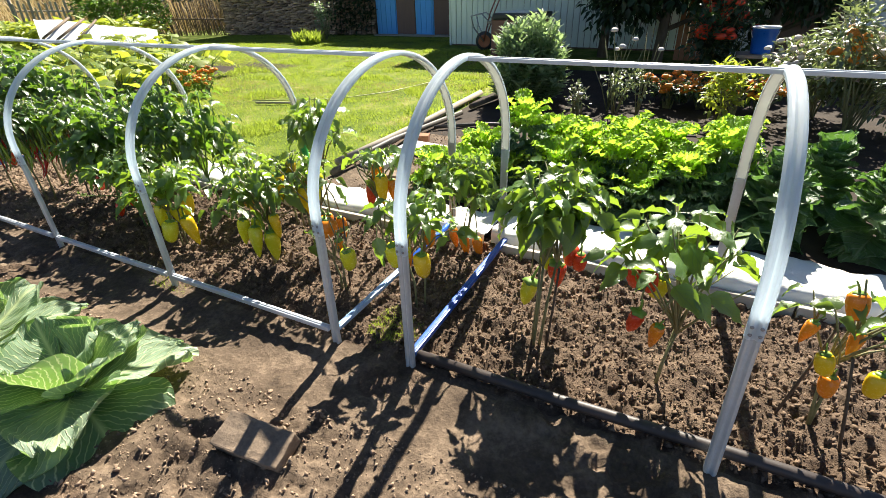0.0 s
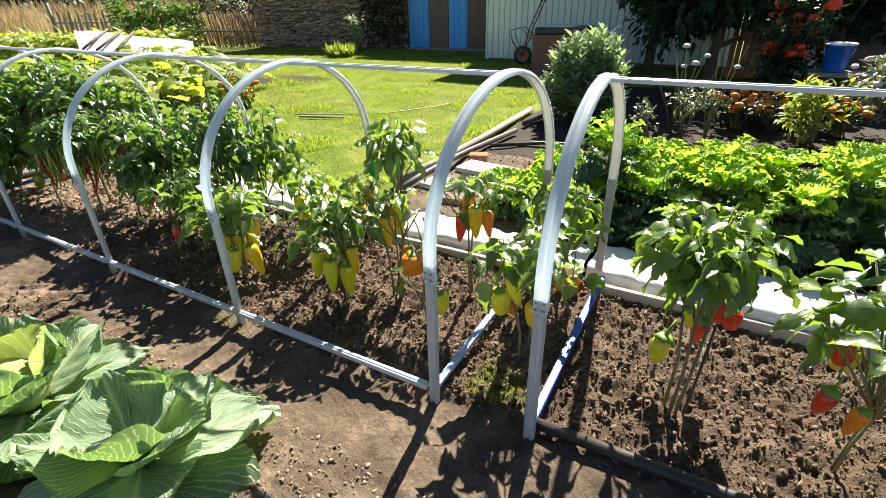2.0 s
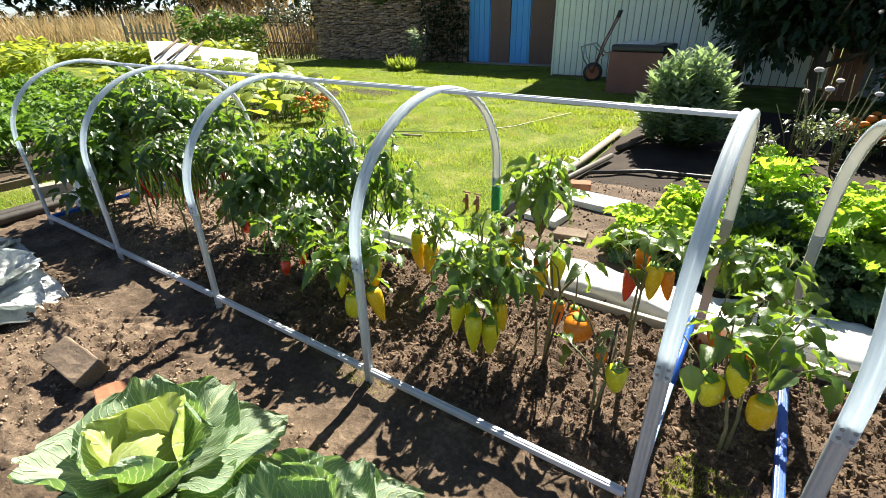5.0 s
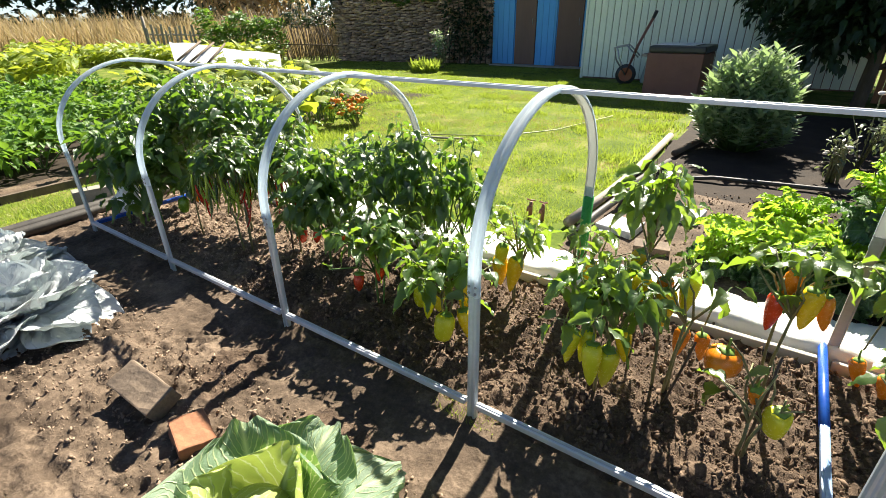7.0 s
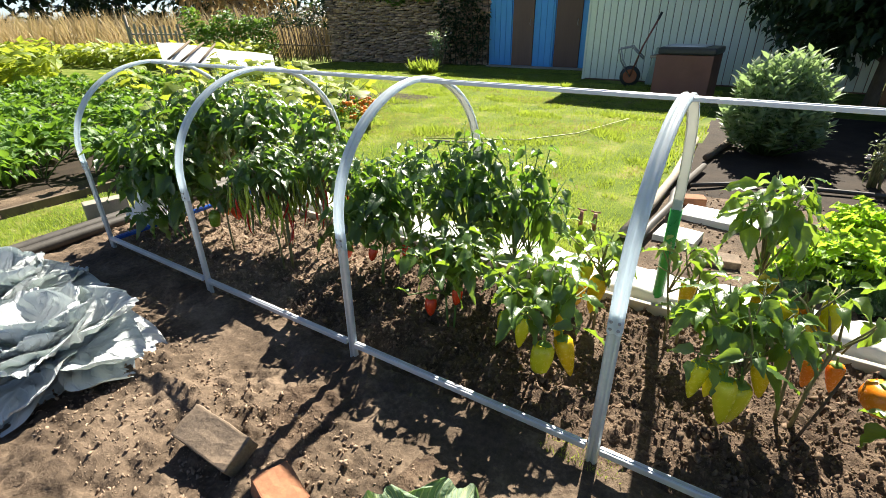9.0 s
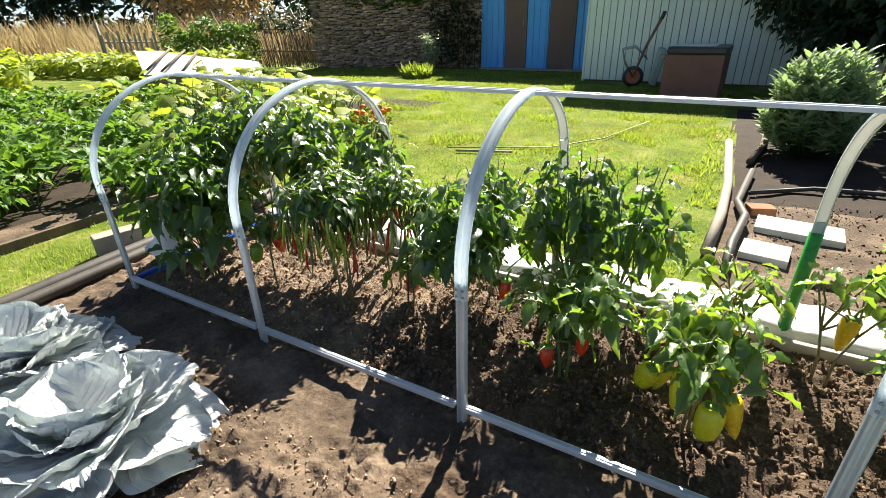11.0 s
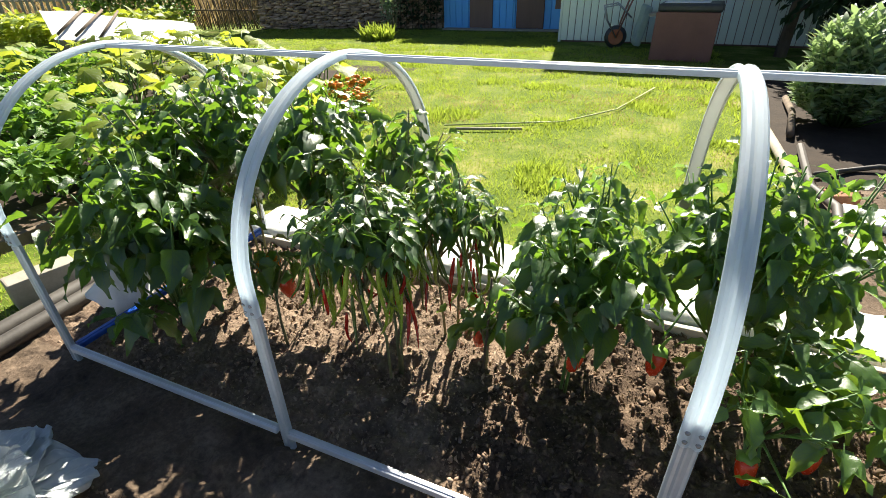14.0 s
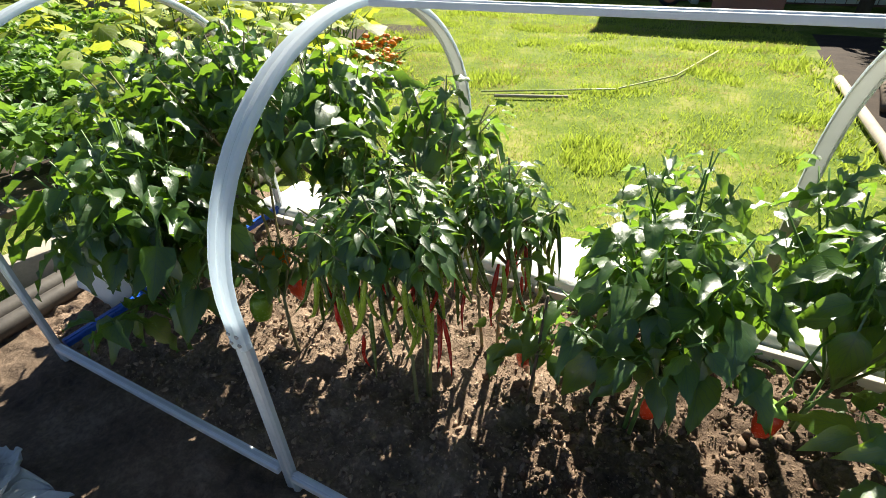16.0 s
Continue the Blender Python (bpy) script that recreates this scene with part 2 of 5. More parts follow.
RUST = surface("rusty_brown_sheet", [(0.20, 0.085, 0.06), (0.30, 0.13, 0.09)], 4, 50, 0.6, 0.3)
BLACK = surface("black_plastic", [(0.02, 0.02, 0.02), (0.05, 0.05, 0.05)], 8, 60, 0.4, 0.2)
TRAY = surface("worn_grey_green_sheet", [(0.26, 0.34, 0.31), (0.42, 0.50, 0.46)], 5, 50, 0.5, 0.3)
TYRE_RIM = surface("orange_rim", [(0.42, 0.13, 0.05), (0.56, 0.2, 0.08)], 8, 60, 0.6, 0.2)
BUCKET = surface("blue_bucket", [(0.01, 0.13, 0.62), (0.03, 0.2, 0.75)], 6, 60, 0.3, 0.1)
WHITE_WALL = surface("whitewash", [(0.58, 0.60, 0.60), (0.72, 0.73, 0.72)], 3, 40, 0.8, 0.3)
ORANGE_WOOD = surface("orange_board", [(0.30, 0.12, 0.05), (0.46, 0.22, 0.10)], 4, 40, 0.7, 0.4, stretch=(1, 1, 0.15))
RED_PETAL = surface("red_petal", [(0.55, 0.03, 0.012), (0.78, 0.09, 0.025)], 20, 80, 0.6, 0.2, vary=0.25)
ORANGE_PETAL = surface("orange_petal", [(0.62, 0.16, 0.01), (0.8, 0.30, 0.02)], 20, 80, 0.6, 0.2, vary=0.25)
WHITE_PETAL = surface("white_petal", [(0.66, 0.52, 0.47), (0.84, 0.76, 0.71)], 20, 80, 0.6, 0.2, vary=0.12)
HOSE_GREEN = surface("pale_hose", [(0.35, 0.38, 0.16), (0.5, 0.5, 0.25)], 8, 60, 0.5, 0.2)

# ---- building helpers ----
rng = random.Random(7)


def mesh_of(name, verts, faces, materials, uvs=None, smooth=True, index=None):
    me = bpy.data.meshes.new(name)
    me.from_pydata([tuple(v) for v in verts], [], [tuple(f) for f in faces])
    for m in materials if isinstance(materials, (list, tuple)) else [materials]:
        me.materials.append(m)
    if uvs is not None:
        layer = me.uv_layers.new(name="UVMap")
        loops = np.empty(len(me.loops), dtype=np.int32)
        me.loops.foreach_get("vertex_index", loops)
        layer.data.foreach_set("uv", np.asarray(uvs, dtype=np.float32)[loops].ravel())
    if smooth:
        me.polygons.foreach_set("use_smooth", np.ones(len(me.polygons), dtype=bool))
    if index is not None:
        me.polygons.foreach_set("material_index", np.asarray(index, dtype=np.int32))
    me.update()
    return me


def part(name, data, material=None, parent=None, label="", m=None):
    """Links a bmesh or a mesh as one object under a thing or a part."""
    if isinstance(data, bmesh.types.BMesh):
        me = bpy.data.meshes.new(name)
        data.to_mesh(me)
        data.free()
        me.materials.append(material)
        data = me
    ob = new(name, data)
    if parent:
        ob.parent = parent
    if m is not None:
        ob.matrix_basis = m
    if label:
        tagged(ob, label)
    return ob


def thing(name, label, category, m=None, group="", kind=""):
    ob = new(name)
    ob.empty_display_size = 0.05
    if m is not None:
        ob.matrix_basis = m
    return tagged(ob, label, category, group, kind)


def box(bm, lo, hi, bevel=0.0):
    c = [(a + b) / 2 for a, b in zip(lo, hi)]
    s = [b - a for a, b in zip(lo, hi)]
    made = bmesh.ops.create_cube(bm, size=1, matrix=Matrix.Translation(c) @ Matrix.Diagonal((*s, 1)))["verts"]
    if bevel:
        edges = list({e for v in made for e in v.link_edges})
        bmesh.ops.bevel(bm, geom=edges, offset=bevel, segments=2, affect="EDGES", profile=0.6)
    return bm


def slab(lo, hi, bevel=0.004):
    return box(bmesh.new(), lo, hi, bevel)


def sweep(path, radii, sides=6):
    """Vertices and faces of a tube along a path, with a radius at each point."""
    pts = [Vector(p) for p in path]
    verts, faces = [], []
    side = None
    for i, p in enumerate(pts):
        d = (pts[min(i + 1, len(pts) - 1)] - pts[max(i - 1, 0)]).normalized()
        ref = side if side else (Vector((0, 0, 1)) if abs(d.z) < 0.9 else Vector((1, 0, 0)))
        a = (ref - d * ref.dot(d)).normalized()
        side = a
        b = d.cross(a)
        r = radii[i] if hasattr(radii, "__len__") else radii
        for k in range(sides):
            w = 2 * math.pi * k / sides
            verts.append(p + a * (r * math.cos(w)) + b * (r * math.sin(w)))
        if i:
            o = (i - 1) * sides
            faces += [(o + k, o + (k + 1) % sides, o + sides + (k + 1) % sides, o + sides + k) for k in range(sides)]
    faces.append(tuple(range(sides - 1, -1, -1)))
    n = len(verts)
    faces.append(tuple(range(n - sides, n)))
    return verts, faces


def joined(name, pieces, material):
    verts, faces = [], []
    for v, f in pieces:
        o = len(verts)
        verts += v
        faces += [tuple(i + o for i in q) for q in f]
    return mesh_of(name, verts, faces, material)


def tube(name, path, radii, material, sides=8):
    return mesh_of(name, *sweep(path, radii, sides), material)


def lathe(profile, sides=20, lobes=0, depth=0.0):
    """Vertices and faces of a turned shape from (radius, height) pairs; lobes press in the sides."""
    verts, faces = [], []
    for i, (r, z) in enumerate(profile):
        for k in range(sides):
            w = 2 * math.pi * k / sides
            q = r * (1 + depth * math.cos(lobes * w)) if lobes else r
            verts.append((q * math.cos(w), q * math.sin(w), z))
        if i:
            o = (i - 1) * sides
            faces += [(o + k, o + (k + 1) % sides, o + sides + (k + 1) % sides, o + sides + k) for k in range(sides)]
    return verts, faces


def scatter(name, template, mats, material, uvs=None, smooth=True):
    """One mesh of many placed copies of a template (vertices, faces)."""
    tv = np.asarray([tuple(v) for v in template[0]], dtype=np.float64)
    mats = np.asarray([np.array(q) for q in mats])
    n, k = len(mats), len(tv)
    v = np.einsum("nij,kj->nki", mats[:, :3, :3], tv) + mats[:, None, :3, 3]
    me = bpy.data.meshes.new(name)
    sizes = np.array([len(f) for f in template[1]])
    flat = np.concatenate([np.array(f) for f in template[1]])
    loops = (flat[None, :] + (np.arange(n) * k)[:, None]).ravel()
    totals = np.tile(sizes, n)
    starts = np.concatenate([[0], np.cumsum(totals)[:-1]])
    me.vertices.add(n * k)
    me.vertices.foreach_set("co", v.ravel().astype(np.float32))
    me.loops.add(len(loops))
    me.loops.foreach_set("vertex_index", loops.astype(np.int32))
    me.polygons.add(len(totals))
    me.polygons.foreach_set("loop_start", starts.astype(np.int32))
    if uvs is not None:
        layer = me.uv_layers.new(name="UVMap")
        layer.data.foreach_set("uv", np.tile(np.asarray(uvs, dtype=np.float32), (n, 1))[loops].ravel())
    if smooth:
        me.polygons.foreach_set("use_smooth", np.ones(len(totals), dtype=bool))
    me.materials.append(material)
    me.update(calc_edges=True)
    me.validate()
    return me


def aim(at, direction, size, twist=0.0, up=(0, 0, 1), width=1.0):
    """The pose of a leaf whose stalk is at a place and whose blade runs along a direction."""
    y = Vector(direction).normalized()
    z = Vector(up) - y * Vector(up).dot(y)
    z = z.normalized() if z.length > 1e-4 else Vector((1, 0, 0))
    x = y.cross(z)
    rot = Matrix((x, y, z)).transposed().to_4x4() @ Matrix.Rotation(twist, 4, "Y")
    return Matrix.Translation(at) @ rot @ Matrix.Diagonal((size * width, size, size, 1))


def blade(rows, width, droop=0.3, fold=0.15, wave=0.0, stalk=0.3, seed=0, across=3, tip=1.0, power=1.0):
    """A leaf along +Y, one long, with a stalk, cupped along the midrib, bending down and waved at its rim: vertices, faces, uvs."""
    r = random.Random(seed)
    half = across // 2
    verts, uvs, faces = [], [], []
    p = r.random() * 6
    for i in range(rows + 1):
        t = i / rows
        w = width * (math.sin(math.pi * min(t, 1) ** (0.72 * power)) ** 0.85 * (1 - 0.42 * t ** 1.5) + 0.012)
        if i == rows:
            w = width * 0.02 * tip
        for j in range(-half, half + 1):
            a = j / half
            z = -droop * t * t + fold * abs(a) * w * 2 + wave * abs(a) ** 1.5 * math.sin(p + t * 17 + (3 if a > 0 else 0)) * (0.4 + t)
            verts.append((a * w, t, z))
            uvs.append((0.5 + a * 0.5, t))
    n = 2 * half + 1
    for i in range(rows):
        for j in range(n - 1):
            o = i * n + j
            faces.append((o, o + 1, o + n + 1, o + n))
    if stalk:
        o = len(verts)
        verts += [(-0.016, -stalk, 0.10 * stalk), (0.016, -stalk, 0.10 * stalk), (0.016, 0.03, 0), (-0.016, 0.03, 0)]
        uvs += [(0.5, 0.1)] * 4
        faces.append((o, o + 1, o + 2, o + 3))
    return verts, faces, uvs


LEAF_SHAPES = [blade(8, 0.29, d, f, 0.07, 0.35, s, power=p) for s, (d, f, p) in enumerate(((0.25, 0.25, 1.0), (0.5, 0.2, 0.85), (0.15, 0.4, 0.9), (0.75, 0.3, 1.0), (0.4, -0.15, 0.85), (0.3, 0.55, 0.9)))]
NARROW_SHAPES = [blade(5, 0.25, d, f, 0.03, 0.3, s) for s, (d, f) in enumerate(((0.3, 0.2), (0.5, 0.15)))]


def leaf_meshes(shapes, name, material):
    return [mesh_of(name, v, f, material, uv) for v, f, uv in shapes]


PEPPER_LEAVES = leaf_meshes(LEAF_SHAPES, "leaf", LEAF)
PEPPER_LEAVES_DARK = leaf_meshes(LEAF_SHAPES, "leaf", LEAF_DARK)
CHILI_LEAVES = leaf_meshes(NARROW_SHAPES, "leaf", LEAF_DARK)
SMALL_LEAF = blade(3, 0.28, 0.25, 0.2, 0.0, 0.2, 3)
LANCE_LEAF = blade(3, 0.14, 0.3, 0.2, 0.0, 0.05, 4)


def crease(me, degrees=35):
    """Keeps a mesh's sharp edges sharp under smooth shading."""
    bm = bmesh.new()
    bm.from_mesh(me)
    for e in bm.edges:
        e.smooth = len(e.link_faces) == 2 and e.calc_face_angle(0) < radians(degrees)
    for f in bm.faces:
        f.smooth = True
    bm.to_mesh(me)
    bm.free()
    return me

# ---- ground ----


def steps(fine_lo, fine_hi, step, lo, hi):
    """Lines of a grid, close together in the middle and wider apart towards the horizon."""
    mid = list(np.arange(fine_lo, fine_hi + step / 2, step))
    out, g, x = [], step, fine_hi
    while x < hi:
        g *= 1.18
        x += g
        out.append(x)
    left, g, x = [], step, fine_lo
    while x > lo:
        g *= 1.18
        x -= g
        left.append(x)
    return left[::-1] + mid + out


def rise(x, y):
    """The height of the ground: trodden path, loose bed, lawn."""
    h = 0.012 * noise.noise((x * 1.3, y * 1.3, 0))
    if -4.3 < x < 3.4 and -2.2 < y < 1.2:
        k = 1.0 if y > 0.03 else 0.3 + 0.7 * max(0.0, min(1.0, 3 * noise.noise((x * 1.4, y * 1.8, 33)) + (1.2 if y < -0.35 else 0)))
        b = 1.2 if y > 0.03 else 1.1
        h += k * b * (0.012 * noise.noise((x * 9, y * 9, 3)) + 0.022 * noise.noise((x * 22, y * 22, 5)) + 0.015 * noise.noise((x * 36, y * 36, 9)))
        if y < -0.25:
            f = min(1, (-0.25 - y) * 4)
            h += f * (0.05 * max(0.0, noise.noise((x * 2.2, y * 3.0, 12))) + 0.012 * noise.noise((x * 15, y * 15, 14)))
        h -= 0.012 * math.exp(-((y + 0.16) / 0.1) ** 2)
    elif x > -1.25 and y < 6.2:
        h += 0.02 * noise.noise((x * 4, y * 4, 3))
    return h


def ground_kind(x, y):
    n = 0.12 * noise.noise((x * 2, y * 2, 20)) + 0.06 * noise.noise((x * 7, y * 7, 21))
    if y + n * 0.4 < 1.25 and x + n * 0.4 > -4.42:
        if y > 0.03 and x + n * 3 < -2.45:
            return 4
        return 0 if y > 0.02 or (abs(noise.noise((x * 1.5, y * 1.5, 30))) > 0.42) else 1
    if x + n > -1.28 and y < 6.6:
        return 1 if (y < 3.0 and x < -0.2) else 2
    if x + n < -5.15 and -4 < y < 1.2 and x > -5.62:
        return 1
    if x + n < -5.6 and y < 6.5 and x > -11:
        return 2
    return 3


gx, gy = steps(-4.45, 2.1, 0.0145, -300, 300), steps(-0.95, 1.1, 0.0145, -300, 300)
gv = [(x, y, rise(x, y)) for y in gy for x in gx]
gw = len(gx)
gf = [(j * gw + i, j * gw + i + 1, (j + 1) * gw + i + 1, (j + 1) * gw + i) for j in range(len(gy) - 1) for i in range(gw - 1)]
gi = [ground_kind((gx[f[0] % gw] + gx[f[1] % gw]) / 2, (gy[f[0] // gw] + gy[f[2] // gw]) / 2) for f in gf]
ground = new("ground", mesh_of("ground", gv, gf, [SOIL, SOIL_PATH, DARK_SOIL, TURF, SOIL_DRY], index=gi))
tagged(ground, "dark crumbly garden soil running into green turf", "ground", kind="structure")


def clod_template():
    bm = bmesh.new()
    bmesh.ops.create_icosphere(bm, subdivisions=1, radius=1)
    r = random.Random(3)
    for v in bm.verts:
        v.co *= 0.35 + 0.9 * r.random()
    out = [v.co.copy() for v in bm.verts], [tuple(v.index for v in f.verts) for f in bm.faces]
    bm.free()
    return out


CLOD_SHAPE = clod_template()


def clods(name, count, x0, x1, y0, y1, small, large, label, material=CLOD):
    r = random.Random(name)
    mats = []
    for _ in range(count):
        x, y = r.uniform(x0, x1), r.uniform(y0, y1)
        s = small + (large - small) * r.random() ** 6
        mats.append(pose(x, y, rise(x, y) + s * 0.2, r.uniform(0, 360), r.uniform(0, 360), r.uniform(0, 360)) @ Matrix.Diagonal((s, s * r.uniform(0.6, 1), s * r.uniform(0.4, 0.9), 1)))
    ob = new(name, scatter(name, CLOD_SHAPE, mats, material))
    return tagged(ob, label, "soil", kind="stuff")


clods("garden_path_clods", 2500, -1.2, 0.2, 1.45, 3.0, 0.003, 0.016, "small crumbs of soil on the garden path")
clods("bed_clods", 30000, -2.5, 2.2, 0.04, 1.05, 0.004, 0.020, "loose dark crumbs of soil in the pepper bed")
clods("dry_bed_clods", 11000, -4.2, -2.4, 0.04, 1.05, 0.003, 0.016, "loose dry crumbs of tan soil in the pepper bed", CLOD_DRY)
clods("path_clods", 20000, -4.2, 1.8, -0.9, -0.3, 0.002, 0.013, "small crumbs of dry soil on the path", CLOD_DRY)


def blades(name, count, region, low, high, label, material=GRASS, clump=0.25, lean=0.8, width=0.0):
    """Many blades of grass, in uneven tufts, inside a region given as a test with its bounds."""
    (x0, x1, y0, y1), test = region
    r = random.Random(name)
    shape = ([(-0.09, 0, 0), (0.09, 0, 0), (0.06, 0.12, 0.55), (-0.05, 0.12, 0.55), (0.0, 0.38, 1.0)], [(0, 1, 2, 3), (3, 2, 4)])
    mats = []
    while len(mats) < count:
        x, y = r.uniform(x0, x1), y0 + (y1 - y0) * r.random() ** 1.5
        if not test(x, y):
            continue
        t = 0.5 + 0.5 * noise.noise((x * 1.6, y * 1.6, 40))
        if r.random() > clump + t:
            continue
        h = low + (high - low) * r.random() ** 2 * (0.4 + t)
        w = width or 0.5 + 0.09 * y
        m = pose(x, y, rise(x, y) - 0.004, r.uniform(-40, 40) * lean, r.uniform(-40, 40) * lean, r.uniform(0, 360))
        mats.append(m @ Matrix.Diagonal((h * w * 1.2, h, h, 1)))
    uv = [(0.3, 0), (0.7, 0), (0.7, 0.5), (0.3, 0.5), (0.6, 1)]
    return tagged(new(name, scatter(name, shape, mats, material, uv)), label, "grass", kind="stuff")


def on_lawn(x, y):
    return y > 1.42 and x < -1.38 + 0.1 * noise.noise((x, y * 3, 2)) and not (x < -5.3 - 0.25 * (y - 1) and y < 5.5) and not (y > 10.9 and x < -4.2) and not (x > -4.1 and y > 8.9)


blades("lawn_grass", 250000, ((-12.0, -1.3, 1.42, 11.2), on_lawn), 0.012, 0.045, "short bright yellow-green lawn grass in sun")
blades("dry_lawn_grass", 26000, ((-8.0, -1.4, 1.5, 8.0), lambda x, y: on_lawn(x, y) and noise.noise((x * 0.9, y * 1.3, 61)) + 0.35 * noise.noise((x * 4, y * 4, 62)) > 0.18), 0.012, 0.04, "dry straw-coloured grass in worn patches of the lawn", REED, clump=1, lean=1.6)
blades("lush_lawn_grass", 16000, ((-8.0, -1.4, 1.5, 9.0), lambda x, y: on_lawn(x, y) and noise.noise((x * 1.6, y * 2.0, 71)) > 0.30), 0.03, 0.085, "longer green tufts of grass in the lawn", clump=1)
blades("edge_grass", 13000, ((-5.15, -4.4, -1.6, 1.5), lambda x, y: True), 0.012, 0.05, "worn short grass beside the bed border")
blades("dry_edge_grass", 6000, ((-5.15, -4.42, -1.6, 1.5), lambda x, y: noise.noise((x * 3, y * 2, 81)) > -0.15), 0.012, 0.04, "dry trodden grass beside the bed border", REED, clump=1, lean=1.6)
blades("tall_tuft_grass", 700, ((-8.6, -7.3, 8.6, 9.4), lambda x, y: (x + 7.9) ** 2 / 0.12 + (y - 9) ** 2 / 0.05 < 1), 0.12, 0.34, "tuft of long light green grass", clump=1)
blades("lawn_edge_tuft_grass", 500, ((-1.5, -1.25, 2.6, 5.6), lambda x, y: True), 0.04, 0.10, "longer grass along the lawn's edge", clump=1)
blades("foot_weeds", 260, ((-1.16, -0.9, -0.03, 0.06), lambda x, y: True), 0.012, 0.035, "few small green weeds by a hoop foot", clump=1)
blades("moss_patch", 3600, ((0.0, 0.36, 0.02, 0.34), lambda x, y: (x - 0.17) ** 2 + 1.4 * (y - 0.18) ** 2 + 0.012 * noise.noise((x * 14, y * 14, 5)) < 0.016), 0.008, 0.024, "small yellow-green patch of moss on soil", clump=1)

# ---- hoop tunnels ----
WIDE, STRAIGHT, TOP = 1.06, 0.59, 1.05


def hoop_path(lo_z, hi_z):
    """Points of a hoop's middle line in the plane across the bed, between two heights on the near side, over the top, and the same on the far side."""
    r = WIDE / 2
    rz = TOP - STRAIGHT
    pts = [(0, lo_z)]
    z = lo_z
    while z < STRAIGHT - 0.05:
        z += 0.08
        pts.append((0, min(z, STRAIGHT)))
    if hi_z > STRAIGHT:
        pts += [(r - r * math.cos(a), STRAIGHT + rz * math.sin(a)) for a in np.linspace(0.05, math.pi / 2, 16)]
    return pts


def channel(pts, width, lip, wall=0.004):
    """A shallow open channel with a ribbed face, swept along points in the y-z plane."""
    prof = [(-width / 2, lip), (-width / 2, 0.002), (-width * 0.38, -0.004), (-width * 0.22, -0.005), (-width * 0.05, 0.0), (width * 0.05, 0.0), (width * 0.22, -0.005), (width * 0.38, -0.004), (width / 2, 0.002), (width / 2, lip),
            (width / 2 - wall, lip), (width / 2 - wall, wall), (-width / 2 + wall, wall), (-width / 2 + wall, lip)]
    verts, faces = [], []
    for i, (y, z) in enumerate(pts):
        a, b = pts[max(i - 1, 0)], pts[min(i + 1, len(pts) - 1)]
        d = Vector((b[0] - a[0], b[1] - a[1])).normalized()
        inward = Vector((d.y, -d.x))
        for u, v in prof:
            verts.append((u, y + inward.x * v, z + inward.y * v))
        if i:
            o, k = (i - 1) * len(prof), len(prof)
            faces += [(o + j, o + (j + 1) % k, o + k + (j + 1) % k, o + k + j) for j in range(k)]
    faces += [tuple(range(len(prof))), tuple(range(len(verts) - len(prof), len(verts)))]
    return verts, faces


def mirror(pts):
    return [(WIDE - y, z) for y, z in pts[::-1]]


def hoop_meshes():
    near = hoop_path(0.50, 2)
    arch = near + mirror(near)[1:]
    leg = [(0.004, z) for z in (-0.05, 0.15, 0.35, 0.545)]
    far = [(WIDE - y, z) for y, z in leg[::-1]]
    out = []
    for n, p, w, lip, ms in (("arch", arch, 0.041, 0.014, [PLASTIC, PLASTIC_SHADE]), ("leg", leg, 0.037, 0.013, [GALV, GALV]), ("leg", far, 0.037, 0.013, [GALV, GALV])):
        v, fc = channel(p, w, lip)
        # shade on the far half's hollow side is painted in as grey
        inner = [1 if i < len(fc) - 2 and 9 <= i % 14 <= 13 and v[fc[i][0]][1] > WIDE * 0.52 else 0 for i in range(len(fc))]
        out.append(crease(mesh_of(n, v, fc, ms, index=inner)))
    return out


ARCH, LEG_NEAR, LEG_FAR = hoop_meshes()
screw_mesh = mesh_of("screw", *lathe([(0.0, 0.004), (0.0035, 0.0035), (0.005, 0.001), (0.005, 0)], 8), SCREW)
sleeve_mesh = tube("sleeve", [(0, WIDE, 0.02), (0, WIDE, 0.2), (0, WIDE - 0.002, 0.50)], 0.025, GREEN_SLEEVE, 10)


LEG_FAR_BEIGE = LEG_FAR.copy()
LEG_FAR_BEIGE.materials[0] = LEG_FAR_BEIGE.materials[1] = BOARD_PALE


def hoop(parent, x, sleeve=False, beige=False, tilt=0.0, turn=0.0):
    at = pose(x, 0, 0, 0, tilt, turn)
    a = part("hoop", ARCH, parent=parent, m=at, label="white plastic channel arch, shade painted grey inside its far half")
    for me in (LEG_NEAR, LEG_FAR_BEIGE if beige else LEG_FAR):
        part("leg", me, parent=a, label="beige leg" if me is LEG_FAR_BEIGE else "narrow galvanised steel leg")
    for dx, z in ((-0.011, 0.495), (0.011, 0.495), (-0.011, 0.518), (0.011, 0.518)):
        part("screw", screw_mesh, parent=a, m=pose(dx, -0.004, z + 0.02, 90))
    if sleeve:
        part("sleeve", sleeve_mesh, parent=a, label="bright green sleeve")


def flat_bar(name, a, b, wide, high, material, parent, label=""):
    """A ribbed flat bar between two points."""
    a, b = Vector(a), Vector(b)
    n = (b - a).length
    bm = bmesh.new()
    box(bm, (0, -wide / 2, -high / 2), (n, wide / 2, high / 2), min(wide, high) * 0.2)
    box(bm, (0, -wide * 0.18, high / 2), (n, wide * 0.18, high / 2 + 0.003), 0.001)
    d = (b - a).normalized()
    z = Vector((0, 0, 1))
    y = z.cross(d).normalized()
    rot = Matrix((d, y, d.cross(y))).transposed().to_4x4()
    return part(name, bm, material, parent, label, Matrix.Translation(a) @ rot)


